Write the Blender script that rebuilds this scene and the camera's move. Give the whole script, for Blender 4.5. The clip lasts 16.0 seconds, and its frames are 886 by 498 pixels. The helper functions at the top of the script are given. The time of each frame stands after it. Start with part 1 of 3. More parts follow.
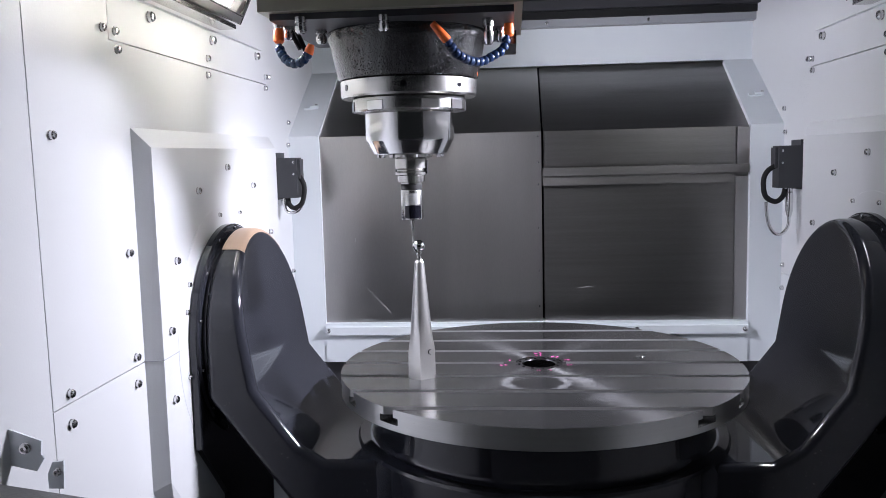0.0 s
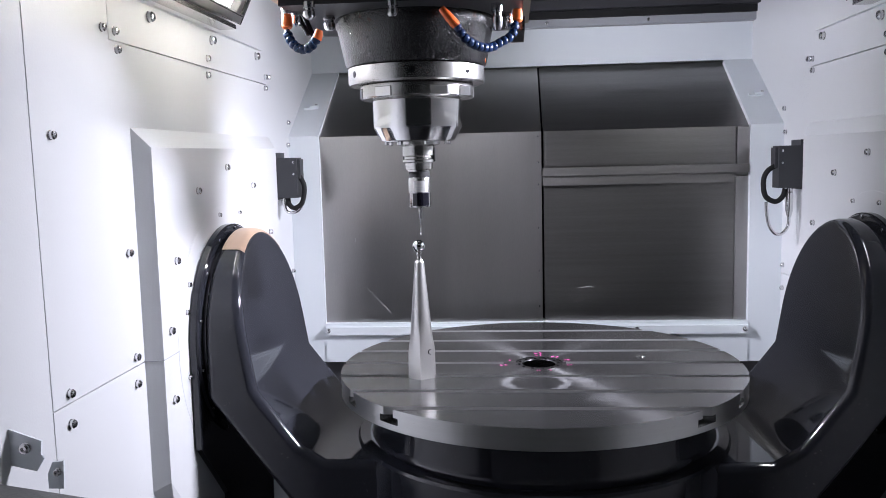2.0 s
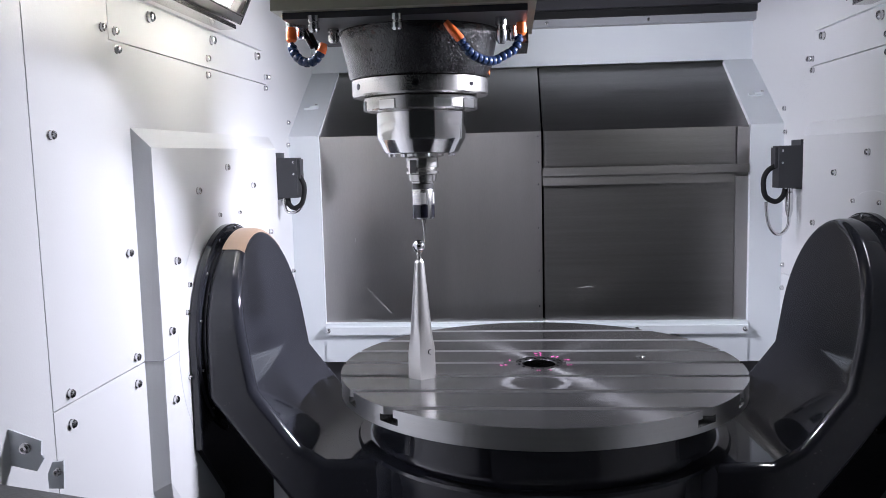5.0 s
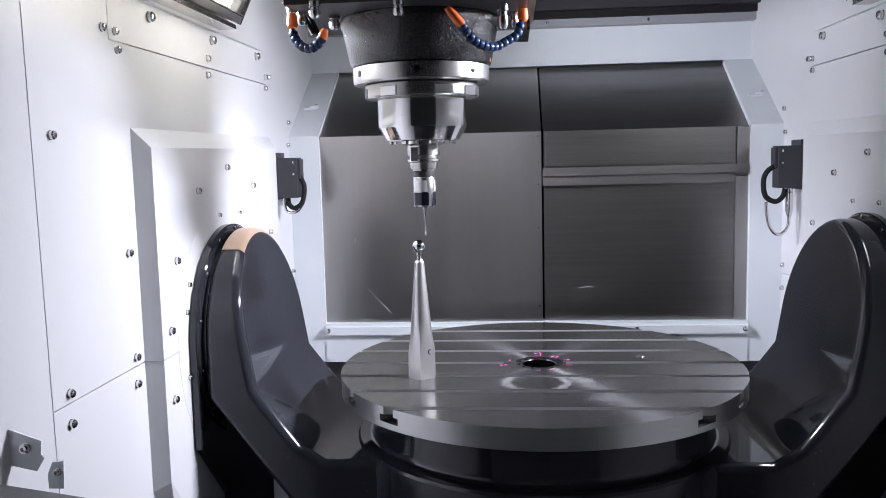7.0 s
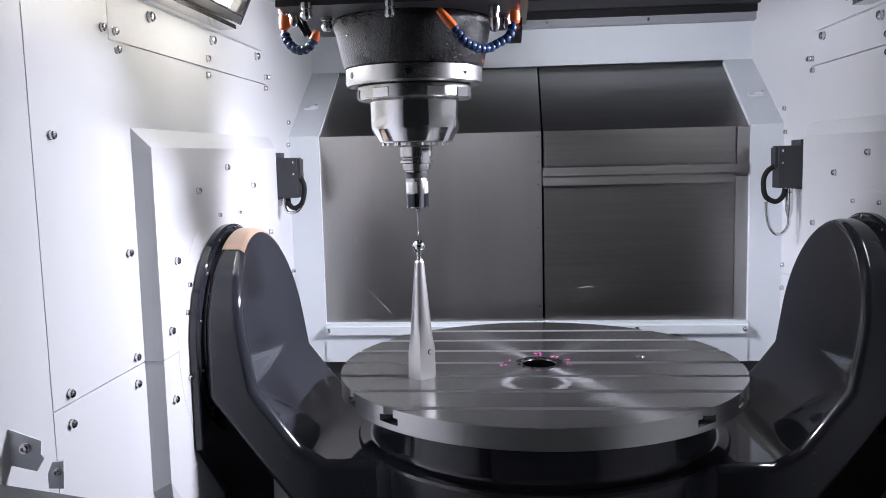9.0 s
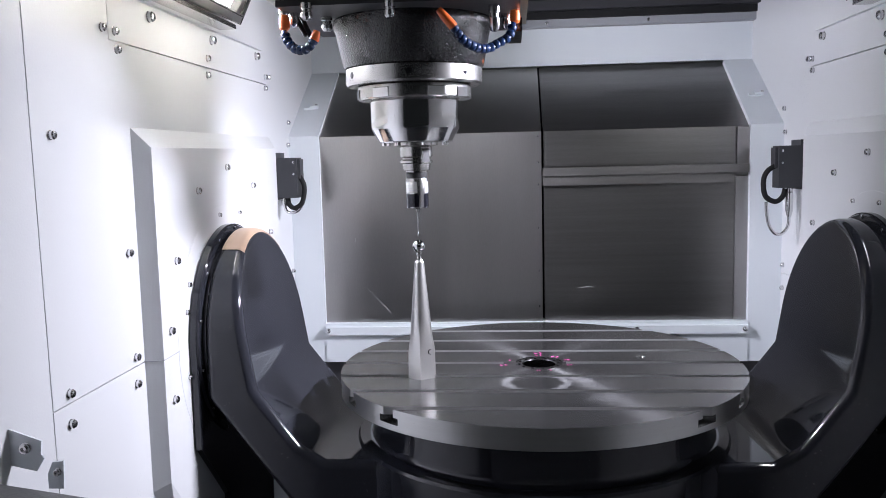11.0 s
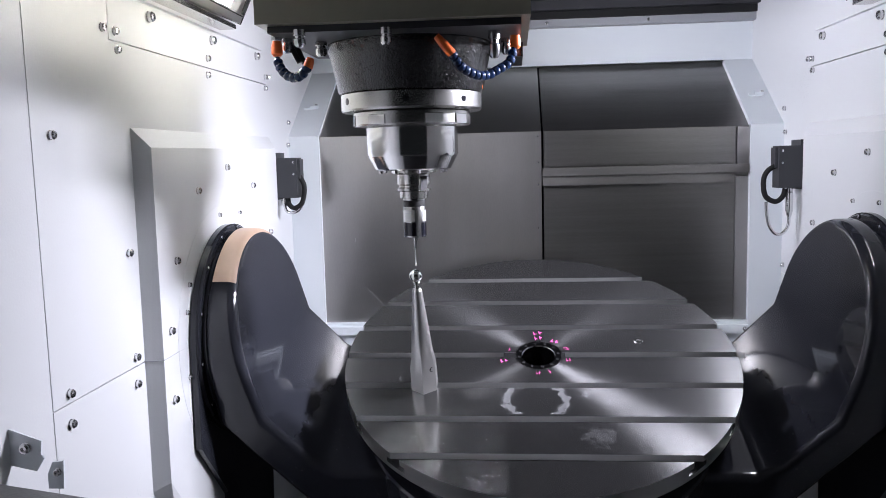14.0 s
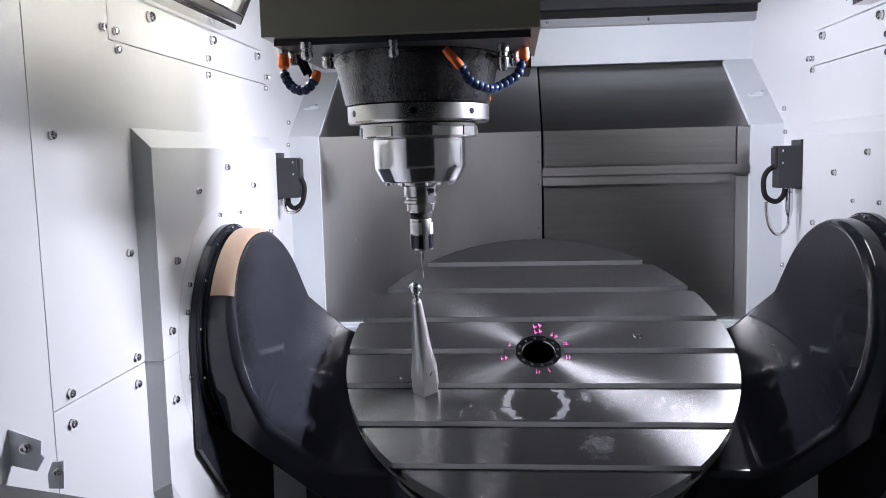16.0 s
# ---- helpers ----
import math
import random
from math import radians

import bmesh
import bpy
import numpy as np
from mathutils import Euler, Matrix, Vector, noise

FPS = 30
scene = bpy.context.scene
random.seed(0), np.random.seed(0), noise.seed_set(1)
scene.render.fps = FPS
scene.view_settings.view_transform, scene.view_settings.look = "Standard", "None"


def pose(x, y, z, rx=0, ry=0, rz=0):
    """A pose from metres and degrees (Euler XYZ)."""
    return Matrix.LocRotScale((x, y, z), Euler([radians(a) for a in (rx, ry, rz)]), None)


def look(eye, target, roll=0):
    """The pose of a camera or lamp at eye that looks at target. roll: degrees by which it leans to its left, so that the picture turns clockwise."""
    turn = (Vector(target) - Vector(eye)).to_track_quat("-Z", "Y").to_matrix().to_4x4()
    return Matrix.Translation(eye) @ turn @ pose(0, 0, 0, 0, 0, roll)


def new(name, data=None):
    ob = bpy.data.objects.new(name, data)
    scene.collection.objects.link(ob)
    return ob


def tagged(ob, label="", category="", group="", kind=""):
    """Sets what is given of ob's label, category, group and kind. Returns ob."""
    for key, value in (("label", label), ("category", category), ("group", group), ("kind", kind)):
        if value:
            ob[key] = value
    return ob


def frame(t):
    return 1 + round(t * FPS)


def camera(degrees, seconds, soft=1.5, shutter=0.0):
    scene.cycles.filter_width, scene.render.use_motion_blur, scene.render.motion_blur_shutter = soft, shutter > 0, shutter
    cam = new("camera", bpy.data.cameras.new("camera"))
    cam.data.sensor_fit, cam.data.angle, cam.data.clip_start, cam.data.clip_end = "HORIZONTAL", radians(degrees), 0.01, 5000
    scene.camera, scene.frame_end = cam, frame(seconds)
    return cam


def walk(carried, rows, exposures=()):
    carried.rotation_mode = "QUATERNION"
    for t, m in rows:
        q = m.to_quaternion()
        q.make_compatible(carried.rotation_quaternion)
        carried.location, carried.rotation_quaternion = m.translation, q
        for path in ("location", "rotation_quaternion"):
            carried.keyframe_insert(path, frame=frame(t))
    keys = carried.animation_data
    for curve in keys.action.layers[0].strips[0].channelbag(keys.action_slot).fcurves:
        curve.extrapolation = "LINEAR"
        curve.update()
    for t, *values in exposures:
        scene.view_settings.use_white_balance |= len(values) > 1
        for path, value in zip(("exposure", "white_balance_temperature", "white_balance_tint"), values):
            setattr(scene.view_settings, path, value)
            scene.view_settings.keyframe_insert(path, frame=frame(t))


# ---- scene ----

# Chamber of a five-axis milling machine. Table top at z = 0, x along its slots, y into the machine.
cam = camera(57.77, 16.0, soft=0.85)
CAM = pose(-0.0482, -1.6068, 0.4186, 83.52, 1.389, 4.902)
walk(cam, [(0, CAM), (16, CAM)], exposures=[(0, -0.03), (16, -0.03)])

W = 0.67            # half width of the chamber
P = 0.64            # face of the raised side panels
YB, YT = 0.611, 0.912   # back frame: foot and top of its slope
AX = Vector((0, -0.0071, 0.0802))   # tilting axis
BALL = Vector((-0.2275, -0.1006, 0.2530))

# ---- light ----
world = bpy.data.worlds.new("hall")
scene.world = world
world.use_nodes = True
world.node_tree.nodes["Background"].inputs["Color"].default_value = (0.80, 0.88, 1.0, 1)
world.node_tree.nodes["Background"].inputs["Strength"].default_value = 0.012


def area(name, m, sx, sy, watts, colour, spread=180):
    d = bpy.data.lights.new(name, "AREA")
    d.shape, d.size, d.size_y, d.energy, d.color = "RECTANGLE", sx, sy, watts, colour
    d.spread = radians(spread)
    o = new(name, d)
    o.matrix_world = m
    return o


COOL = (0.88, 0.88, 1.03)
area("work_light_beam", look((-0.590, -0.07, 0.730), (0.0, -0.01, 0.67)), 0.28, 0.040, 15.5, COOL, 112)
area("work_light_beam", look((0.590, -0.07, 0.730), (0.0, -0.05, 0.38)), 0.28, 0.040, 11.5, COOL, 92)
# unseen fill lamp behind the camera, added in place of the workshop's light
area("hall_fill", look((-0.2, -2.6, 1.9), (0, 0, 0.1)), 1.8, 0.5, 0.5, (1.0, 0.97, 0.92))

# ---- materials ----


def mat(name, colour, rough=0.5, metal=0.0, bump=0.0, bump_scale=200.0, vary=0.06, vary_scale=6.0, coat=0.0, stretch=(1, 1, 1), rough_vary=0.08, detail=4.0, spec=0.5, bump_depth=0.001):
    m = bpy.data.materials.new(name)
    m.use_nodes = True
    t = m.node_tree
    b = t.nodes["Principled BSDF"]
    b.inputs["Metallic"].default_value = metal
    b.inputs["Coat Weight"].default_value = coat
    b.inputs["Coat Roughness"].default_value = 0.04
    b.inputs["Specular IOR Level"].default_value = spec
    co = t.nodes.new("ShaderNodeTexCoord")
    mp = t.nodes.new("ShaderNodeMapping")
    mp.inputs["Scale"].default_value = stretch
    t.links.new(co.outputs["Object"], mp.inputs["Vector"])

    def tex(scale, det):
        n = t.nodes.new("ShaderNodeTexNoise")
        n.inputs["Scale"].default_value, n.inputs["Detail"].default_value = scale, det
        t.links.new(mp.outputs[0], n.inputs["Vector"])
        return n
    big, small = tex(vary_scale, 5.0), tex(bump_scale, detail)
    mix = t.nodes.new("ShaderNodeMix")
    mix.data_type = "RGBA"
    mix.inputs["A"].default_value = (*[max(0, c * (1 - vary)) for c in colour], 1)
    mix.inputs["B"].default_value = (*[min(1, c * (1 + vary)) for c in colour], 1)
    add = t.nodes.new("ShaderNodeMath")
    add.operation = "MULTIPLY_ADD"
    t.links.new(small.outputs["Fac"], add.inputs[0])
    add.inputs[1].default_value = 0.5
    half = t.nodes.new("ShaderNodeMath")
    half.operation = "MULTIPLY"
    half.inputs[1].default_value = 0.5
    t.links.new(big.outputs["Fac"], half.inputs[0])
    t.links.new(half.outputs[0], add.inputs[2])
    t.links.new(add.outputs[0], mix.inputs["Factor"])
    t.links.new(mix.outputs["Result"], b.inputs["Base Color"])
    r = t.nodes.new("ShaderNodeMapRange")
    r.inputs["To Min"].default_value, r.inputs["To Max"].default_value = max(0.02, rough - rough_vary), min(1, rough + rough_vary)
    t.links.new(add.outputs[0], r.inputs["Value"])
    t.links.new(r.outputs[0], b.inputs["Roughness"])
    if bump:
        bp = t.nodes.new("ShaderNodeBump")
        bp.inputs["Strength"].default_value, bp.inputs["Distance"].default_value = bump, bump_depth
        t.links.new(small.outputs["Fac"], bp.inputs["Height"])
        t.links.new(bp.outputs[0], b.inputs["Normal"])
    return m


def glow(name, colour, strength):
    m = bpy.data.materials.new(name)
    m.use_nodes = True
    b = m.node_tree.nodes["Principled BSDF"]
    b.inputs["Emission Color"].default_value, b.inputs["Emission Strength"].default_value = (*colour, 1), strength
    return m


WHITE = mat("white_paint", (0.63, 0.64, 0.65), 0.30, bump=0.16, bump_scale=300, vary=0.03, vary_scale=3)
CREAM = mat("back_frame_paint", (0.70, 0.74, 0.77), 0.38, bump=0.15, bump_scale=420, vary=0.03, vary_scale=3)
BLACK = mat("black_gloss_paint", (0.022, 0.0235, 0.030), 0.065, bump=0.03, bump_scale=60, vary=0.15, vary_scale=9, coat=0.0, rough_vary=0.03, spec=0.5)


def dust(m, amount):
    """Fine pale specks and smears that dry on the paint."""
    t = m.node_tree
    b = t.nodes["Principled BSDF"]
    co, n1, n2 = t.nodes.new("ShaderNodeTexCoord"), t.nodes.new("ShaderNodeTexNoise"), t.nodes.new("ShaderNodeTexNoise")
    n1.inputs["Scale"].default_value, n2.inputs["Scale"].default_value, n2.inputs["Detail"].default_value = 230, 9, 4
    t.links.new(co.outputs["Object"], n1.inputs["Vector"]), t.links.new(co.outputs["Object"], n2.inputs["Vector"])
    r1, r2, mul, mix = t.nodes.new("ShaderNodeMapRange"), t.nodes.new("ShaderNodeMapRange"), t.nodes.new("ShaderNodeMath"), t.nodes.new("ShaderNodeMix")
    r1.inputs["From Min"].default_value, r1.inputs["From Max"].default_value = 0.68, 0.76
    r2.inputs["From Min"].default_value, r2.inputs["From Max"].default_value = 0.50, 0.66
    mul.operation, mix.data_type = "MULTIPLY", "RGBA"
    t.links.new(n1.outputs["Fac"], r1.inputs["Value"]), t.links.new(n2.outputs["Fac"], r2.inputs["Value"])
    t.links.new(r1.outputs[0], mul.inputs[0]), t.links.new(r2.outputs[0], mul.inputs[1])
    sc = t.nodes.new("ShaderNodeMath")
    sc.operation = "MULTIPLY"
    sc.inputs[1].default_value = amount
    t.links.new(mul.outputs[0], sc.inputs[0])
    old = b.inputs["Base Color"].links[0].from_socket
    mix.inputs["B"].default_value = (0.35, 0.35, 0.36, 1)
    t.links.new(sc.outputs[0], mix.inputs["Factor"]), t.links.new(old, mix.inputs["A"])
    t.links.new(mix.outputs["Result"], b.inputs["Base Color"])


dust(BLACK, 0.20)
CAST = mat("black_hammered_casting", (0.009, 0.009, 0.010), 0.26, bump=1.0, bump_scale=300, vary=0.2, coat=0.4, detail=1.5, bump_depth=0.0022)
RUBBER = mat("black_rubber", (0.012, 0.012, 0.013), 0.65, bump=0.3, spec=0.25)
DARK = mat("dark_sheet", (0.03, 0.03, 0.035), 0.45, bump=0.1)
STEEL = mat("turned_steel", (0.52, 0.515, 0.50), 0.24, 1.0, bump=0.05, bump_scale=500, vary=0.06, stretch=(1, 1, 6), rough_vary=0.06)
RING = mat("oiled_ring_steel", (0.20, 0.20, 0.21), 0.16, 1.0, vary=0.1)
SATIN = mat("satin_steel", (0.66, 0.65, 0.63), 0.36, 1.0, bump=0.04, bump_scale=400, vary=0.05, stretch=(1, 1, 4), rough_vary=0.06)
CHROME = mat("polished_steel", (0.72, 0.72, 0.72), 0.11, 1.0, vary=0.02, rough_vary=0.03)
BOLT = mat("bolt_steel", (0.68, 0.68, 0.69), 0.22, 1.0, vary=0.1)
DOOR = mat("brushed_stainless", (0.46, 0.45, 0.44), 0.32, 1.0, bump=0.0, bump_scale=90, vary=0.14, vary_scale=2.2, stretch=(9, 9, 1), rough_vary=0.08)
DOOR2 = mat("horizontally_worn_stainless", (0.285, 0.277, 0.27), 0.32, 1.0, bump=0.06, bump_scale=60, vary=0.32, vary_scale=3, stretch=(1, 1, 30), rough_vary=0.08)
RIB = mat("worn_rib_stainless", (0.33, 0.32, 0.31), 0.38, 1.0, bump=0.05, bump_scale=70, vary=0.2, vary_scale=4, stretch=(1, 1, 12), rough_vary=0.1)
OLIVE = mat("head_cover_steel", (0.50, 0.48, 0.38), 0.36, 0.6, bump=0.05, bump_scale=200, vary=0.06, stretch=(6, 1, 1))
BLUE = mat("blue_plastic", (0.006, 0.022, 0.075), 0.28, vary=0.15, bump=0.1)
ORANGE = mat("orange_plastic", (0.85, 0.16, 0.03), 0.4, vary=0.08)
TAPE = mat("kraft_tape", (0.42, 0.295, 0.22), 0.45, bump=0.3, bump_scale=90, vary=0.06)
BOX = mat("dark_grey_plastic", (0.035, 0.037, 0.042), 0.5, bump=0.2)
GREY = mat("grey_sheet", (0.30, 0.31, 0.33), 0.45, bump=0.1)
# pale metal of the bars that draw reflected streaks on the doors
GLINT = mat("pale_glint_metal", (0.50, 0.50, 0.50), 0.55, 0.3, vary=0.3, vary_scale=60)
FRONT = mat("bounce_apron_paint", (0.16, 0.165, 0.17), 0.45, bump=0.1, vary=0.05)
INK = mat("black_window", (0.006, 0.006, 0.01), 0.08, vary=0.0, rough_vary=0.02)
LABEL = mat("white_label", (0.36, 0.36, 0.35), 0.4, 0.4, vary=0.05)
PINK = mat("pink_marker", (0.75, 0.08, 0.35), 0.6, vary=0.1)
HALL = mat("hall_plaster", (0.35, 0.36, 0.38), 0.8, bump=0.2)
LED = glow("led_diffuser", (0.93, 0.94, 1.0), 80.0)

# ---- mesh helpers ----


def mesh(name, bm, material, smooth=None, bevel=0.0):
    if bevel:
        edges = [e for e in bm.edges if len(e.link_faces) == 2 and e.calc_face_angle(0) > 0.5]
        bmesh.ops.bevel(bm, geom=edges, offset=bevel, segments=2, profile=0.5, affect="EDGES", clamp_overlap=True)
    bmesh.ops.recalc_face_normals(bm, faces=bm.faces)
    me = bpy.data.meshes.new(name)
    bm.to_mesh(me)
    bm.free()
    me.materials.append(material)
    if smooth is not None:
        me.shade_smooth()
        me.set_sharp_from_angle(angle=radians(smooth))
    return me


def part(name, bm, material, parent, label="", smooth=None, bevel=0.0, at=None):
    ob = new(name, mesh(name, bm, material, smooth, bevel))
    ob.parent = parent
    if at is not None:
        ob.matrix_basis = at
    return tagged(ob, label)


def thing(name, label, category, kind="", group="", at=None):
    ob = new(name)
    ob.empty_display_size = 0.05
    if at is not None:
        ob.matrix_basis = at
    return tagged(ob, label, category, group, kind)


def solid(name, bm, material, label, category, kind="", smooth=None, bevel=0.0):
    return tagged(new(name, mesh(name, bm, material, smooth, bevel)), label, category, "", kind)


def box(x0, x1, y0, y1, z0, z1, bm=None):
    bm = bm or bmesh.new()
    v = [bm.verts.new((x, y, z)) for x in (x0, x1) for y in (y0, y1) for z in (z0, z1)]
    for f in ((0, 1, 3, 2), (4, 6, 7, 5), (0, 4, 5, 1), (2, 3, 7, 6), (0, 2, 6, 4), (1, 5, 7, 3)):
        bm.faces.new([v[i] for i in f])
    return bm


def prism(outline, lo, hi, axis="z", bm=None):
    """An outline of 2D points drawn out along an axis. axis x: (y, z); y: (x, z); z: (x, y)."""
    bm = bm or bmesh.new()

    def at(q, h):
        return {"x": (h, q[0], q[1]), "y": (q[0], h, q[1]), "z": (q[0], q[1], h)}[axis]
    a = [bm.verts.new(at(q, lo)) for q in outline]
    b = [bm.verts.new(at(q, hi)) for q in outline]
    bm.faces.new(a), bm.faces.new(b[::-1])
    for i in range(len(a)):
        j = (i + 1) % len(a)
        bm.faces.new((a[i], b[i], b[j], a[j]))
    return bm


def lathe(profile, n=48, bm=None, m=None, closed=False):
    """Profile of (radius, z), turned about z. Radius 0 ends in a point."""
    bm = bm or bmesh.new()
    rings = []
    for r, z in profile:
        if r < 1e-6:
            rings.append([bm.verts.new((0, 0, z))])
        else:
            rings.append([bm.verts.new((r * math.cos(2 * math.pi * i / n), r * math.sin(2 * math.pi * i / n), z)) for i in range(n)])
    pairs = list(zip(rings, rings[1:])) + ([(rings[-1], rings[0])] if closed else [])
    for a, b in pairs:
        for i in range(n):
            j = (i + 1) % n
            q = [a[i % len(a)], a[j % len(a)], b[j % len(b)], b[i % len(b)]]
            q = list(dict.fromkeys(q))
            if len(q) > 2:
                bm.faces.new(q)
    if not closed:
        for ring in (rings[0], rings[-1]):
            if len(ring) > 2:
                bm.faces.new(ring)
    if m is not None:
        bmesh.ops.transform(bm, matrix=m, verts=[v for ring in rings for v in ring])
    return bm


def tube(points, r, n=10, bm=None):
    bm = bm or bmesh.new()
    pts = [Vector(q) for q in points]
    rings, up = [], Vector((0.13, 0.31, 0.94))
    for i, q in enumerate(pts):
        d = (pts[min(i + 1, len(pts) - 1)] - pts[max(i - 1, 0)]).normalized()
        s = d.cross(up)
        s = s.normalized() if s.length > 0.05 else d.orthogonal().normalized()
        u = s.cross(d)
        up = u
        rr = r[i] if isinstance(r, (list, tuple)) else r
        rings.append([bm.verts.new(q + rr * (math.cos(2 * math.pi * k / n) * s + math.sin(2 * math.pi * k / n) * u)) for k in range(n)])
    for a, b in zip(rings, rings[1:]):
        for k in range(n):
            bm.faces.new((a[k], a[(k + 1) % n], b[(k + 1) % n], b[k]))
    bm.faces.new(rings[0]), bm.faces.new(rings[-1])
    return bm


def curve(ctrl, n=24):
    """Smooth points through the control points."""
    c = [Vector(q) for q in ctrl]
    c = [2 * c[0] - c[1], *c, 2 * c[-1] - c[-2]]
    out = []
    for i in range(1, len(c) - 2):
        for k in range(n):
            t = k / n
            a, b, d, e = c[i - 1:i + 3]
            out.append(0.5 * (2 * b + (d - a) * t + (2 * a - 5 * b + 4 * d - e) * t * t + (3 * b - a - 3 * d + e) * t ** 3))
    return out + [c[-2]]


def axis_x(s):
    """Turns z to point along +x (s = 1) or -x (s = -1)."""
    return Matrix.Rotation(radians(90 * s), 4, "Y")


# ---- side walls ----
def bolt_mesh(r):
    bm = lathe([(r * 1.08, 0), (r * 1.08, r * 0.15), (r * 0.92, r * 0.2), (r, r * 0.9), (r * 0.75, r * 1.2), (r * 0.45, r * 1.25), (r * 0.4, r * 0.8), (0, r * 0.8)], 14)
    return mesh("bolt", bm, BOLT, 35)


BOLTS = {r: bolt_mesh(r) for r in (0.0045, 0.0065, 0.009)}


def bolt(parent, place, normal, r=0.0065):
    ob = new("bolt", BOLTS[r])
    ob.parent = parent
    ob.matrix_basis = Matrix.Translation(place) @ Vector(normal).to_track_quat("Z", "Y").to_matrix().to_4x4() @ Matrix.Rotation(random.random() * 6, 4, "Z")
    return ob


def side_wall(s):
    """s = -1: the wall at -x; the panels are slabs with thin joints between them."""
    wall = thing("wall_left" if s < 0 else "wall_right", "white painted sheet-metal side wall with bolted panels", "wall", "structure")
    g = 0.0011

    def slab(y0, y1, z0, z1, name="panel", proud=0.0):
        x0, x1 = sorted((s * (W - proud), s * (W + 0.05)))
        return part(name, box(x0, x1, y0 + g, y1 - g, z0 + g, z1 - g), WHITE, wall, bevel=0.0008)
    slab(-1.15, -0.605, -0.9, 1.3)
    slab(-0.605, YT + 0.3, -0.9, 0.0895)
    ell = [(-0.605 + g, 0.0895 + g), (YT + 0.3, 0.0895 + g), (YT + 0.3, 1.3), (0.43, 1.3), (0.43, 0.614 - g), (-0.38 - g, 0.614 - g), (-0.38 - g, 1.3), (-0.605 + g, 1.3)]
    part("panel", prism(ell, *sorted((s * W, s * (W + 0.05))), axis="x"), WHITE, wall, bevel=0.0008)
    slab(-0.38, 0.43 + g, 0.614, 1.3)
    # raised panel round the bearing, with sloped sides
    bm = bmesh.new()
    out = [(-0.333, -0.14), (-0.329, 0.480), (0.420, 0.482), (0.420, -0.14), (0.34, -0.40), (-0.22, -0.40)]
    inn = [(-0.326, -0.125), (-0.321, 0.447), (0.380, 0.450), (0.380, -0.125), (0.31, -0.37), (-0.12, -0.37)]
    a = [bm.verts.new((s * W, y, z)) for y, z in out]
    b = [bm.verts.new((s * P, y, z)) for y, z in inn]
    bm.faces.new(b)
    for i in range(6):
        bm.faces.new((a[i], a[(i + 1) % 6], b[(i + 1) % 6], b[i]))
    part("raised_panel", bm, WHITE, wall)
    # the joint that crosses the raised panel, a fine raised lip
    part("joint_strip", box(*sorted((s * (P - 0.0006), s * (P + 0.002))), -0.3245, -0.24, 0.0890, 0.0898), GREY, wall)
    part("joint_strip", prism([(s * W, -0.3338), (s * P, -0.3256), (s * P, -0.3230), (s * W, -0.3310)], 0.0888, 0.0898), GREY, wall)
    # round cover plate on the raised panel
    m = Matrix.Translation((s * P, AX.y, AX.z)) @ axis_x(-s)
    part("bearing_cover", lathe([(0.15, -0.004), (0.256, -0.004), (0.256, 0.0003), (0.2556, 0.0006), (0.15, 0.0006)], 128, m=m, closed=True), WHITE, wall, smooth=30)
    n = (-s, 0, 0)
    for y, z in ((-0.034, 0.315), (0.084, 0.312), (-0.205, 0.20), (-0.222, 0.152), (-0.226, 0.033), (0.17, 0.25), (0.22, 0.16)):
        bolt(wall, (s * (P - 0.001), y, z), n, 0.0045)
    for y, z in ((-0.137, 0.368), (-0.252, 0.25), (-0.291, 0.133), (-0.293, 0.012), (0.023, 0.41), (0.184, 0.367), (0.3, 0.25)):
        bolt(wall, (s * P, y, z), n)
    for y, z in ((-0.235, 0.672), (0.056, 0.673), (0.35, 0.676)):
        bolt(wall, (s * W, y, z), n, 0.009)
    for y, z in ((-0.402, 0.629), (-0.362, 0.629), (-0.358, 0.601), (0.028, 0.633), (0.023, 0.599), (0.415, 0.632), (0.440, 0.634), (0.411, 0.604), (-0.561, 0.462), (-0.364, 0.278),
                 (-0.564, 0.104), (-0.566, 0.061), (-0.363, 0.105), (-0.366, 0.061), (0.606, 0.526), (0.594, 0.464), (0.592, 0.112), (0.592, 0.05)):
        bolt(wall, (s * W, y, z), n)
    # panel under the work light, standing a little proud
    part("lamp_panel", box(*sorted((s * (W - 0.010), s * W)), -0.37, 0.378, 0.692, 1.29), WHITE, wall, bevel=0.002)
    return wall


WALLS = {s: side_wall(s) for s in (-1, 1)}

# ---- back: frame, sloped hood, two steel doors ----
wall_back = thing("wall_back", "pale painted frame round the steel doors with a sloped hood", "wall", "structure")
HX = 0.585


def sheet(x0, x1, y0, z0, y1, z1, d):
    """A slab between two horizontal lines at (y0, z0) and (y1, z1), d thick behind."""
    bm = bmesh.new()
    nv = Vector((0, z1 - z0, -(y1 - y0))).normalized() * d
    v = [bm.verts.new(q) for q in ((x0, y0, z0), (x1, y0, z0), (x1, y1, z1), (x0, y1, z1))]
    w = [bm.verts.new(q.co + nv) for q in v]
    bm.faces.new(v), bm.faces.new(w[::-1])
    for i in range(4):
        bm.faces.new((v[i], v[(i + 1) % 4], w[(i + 1) % 4], w[i]))
    return bm


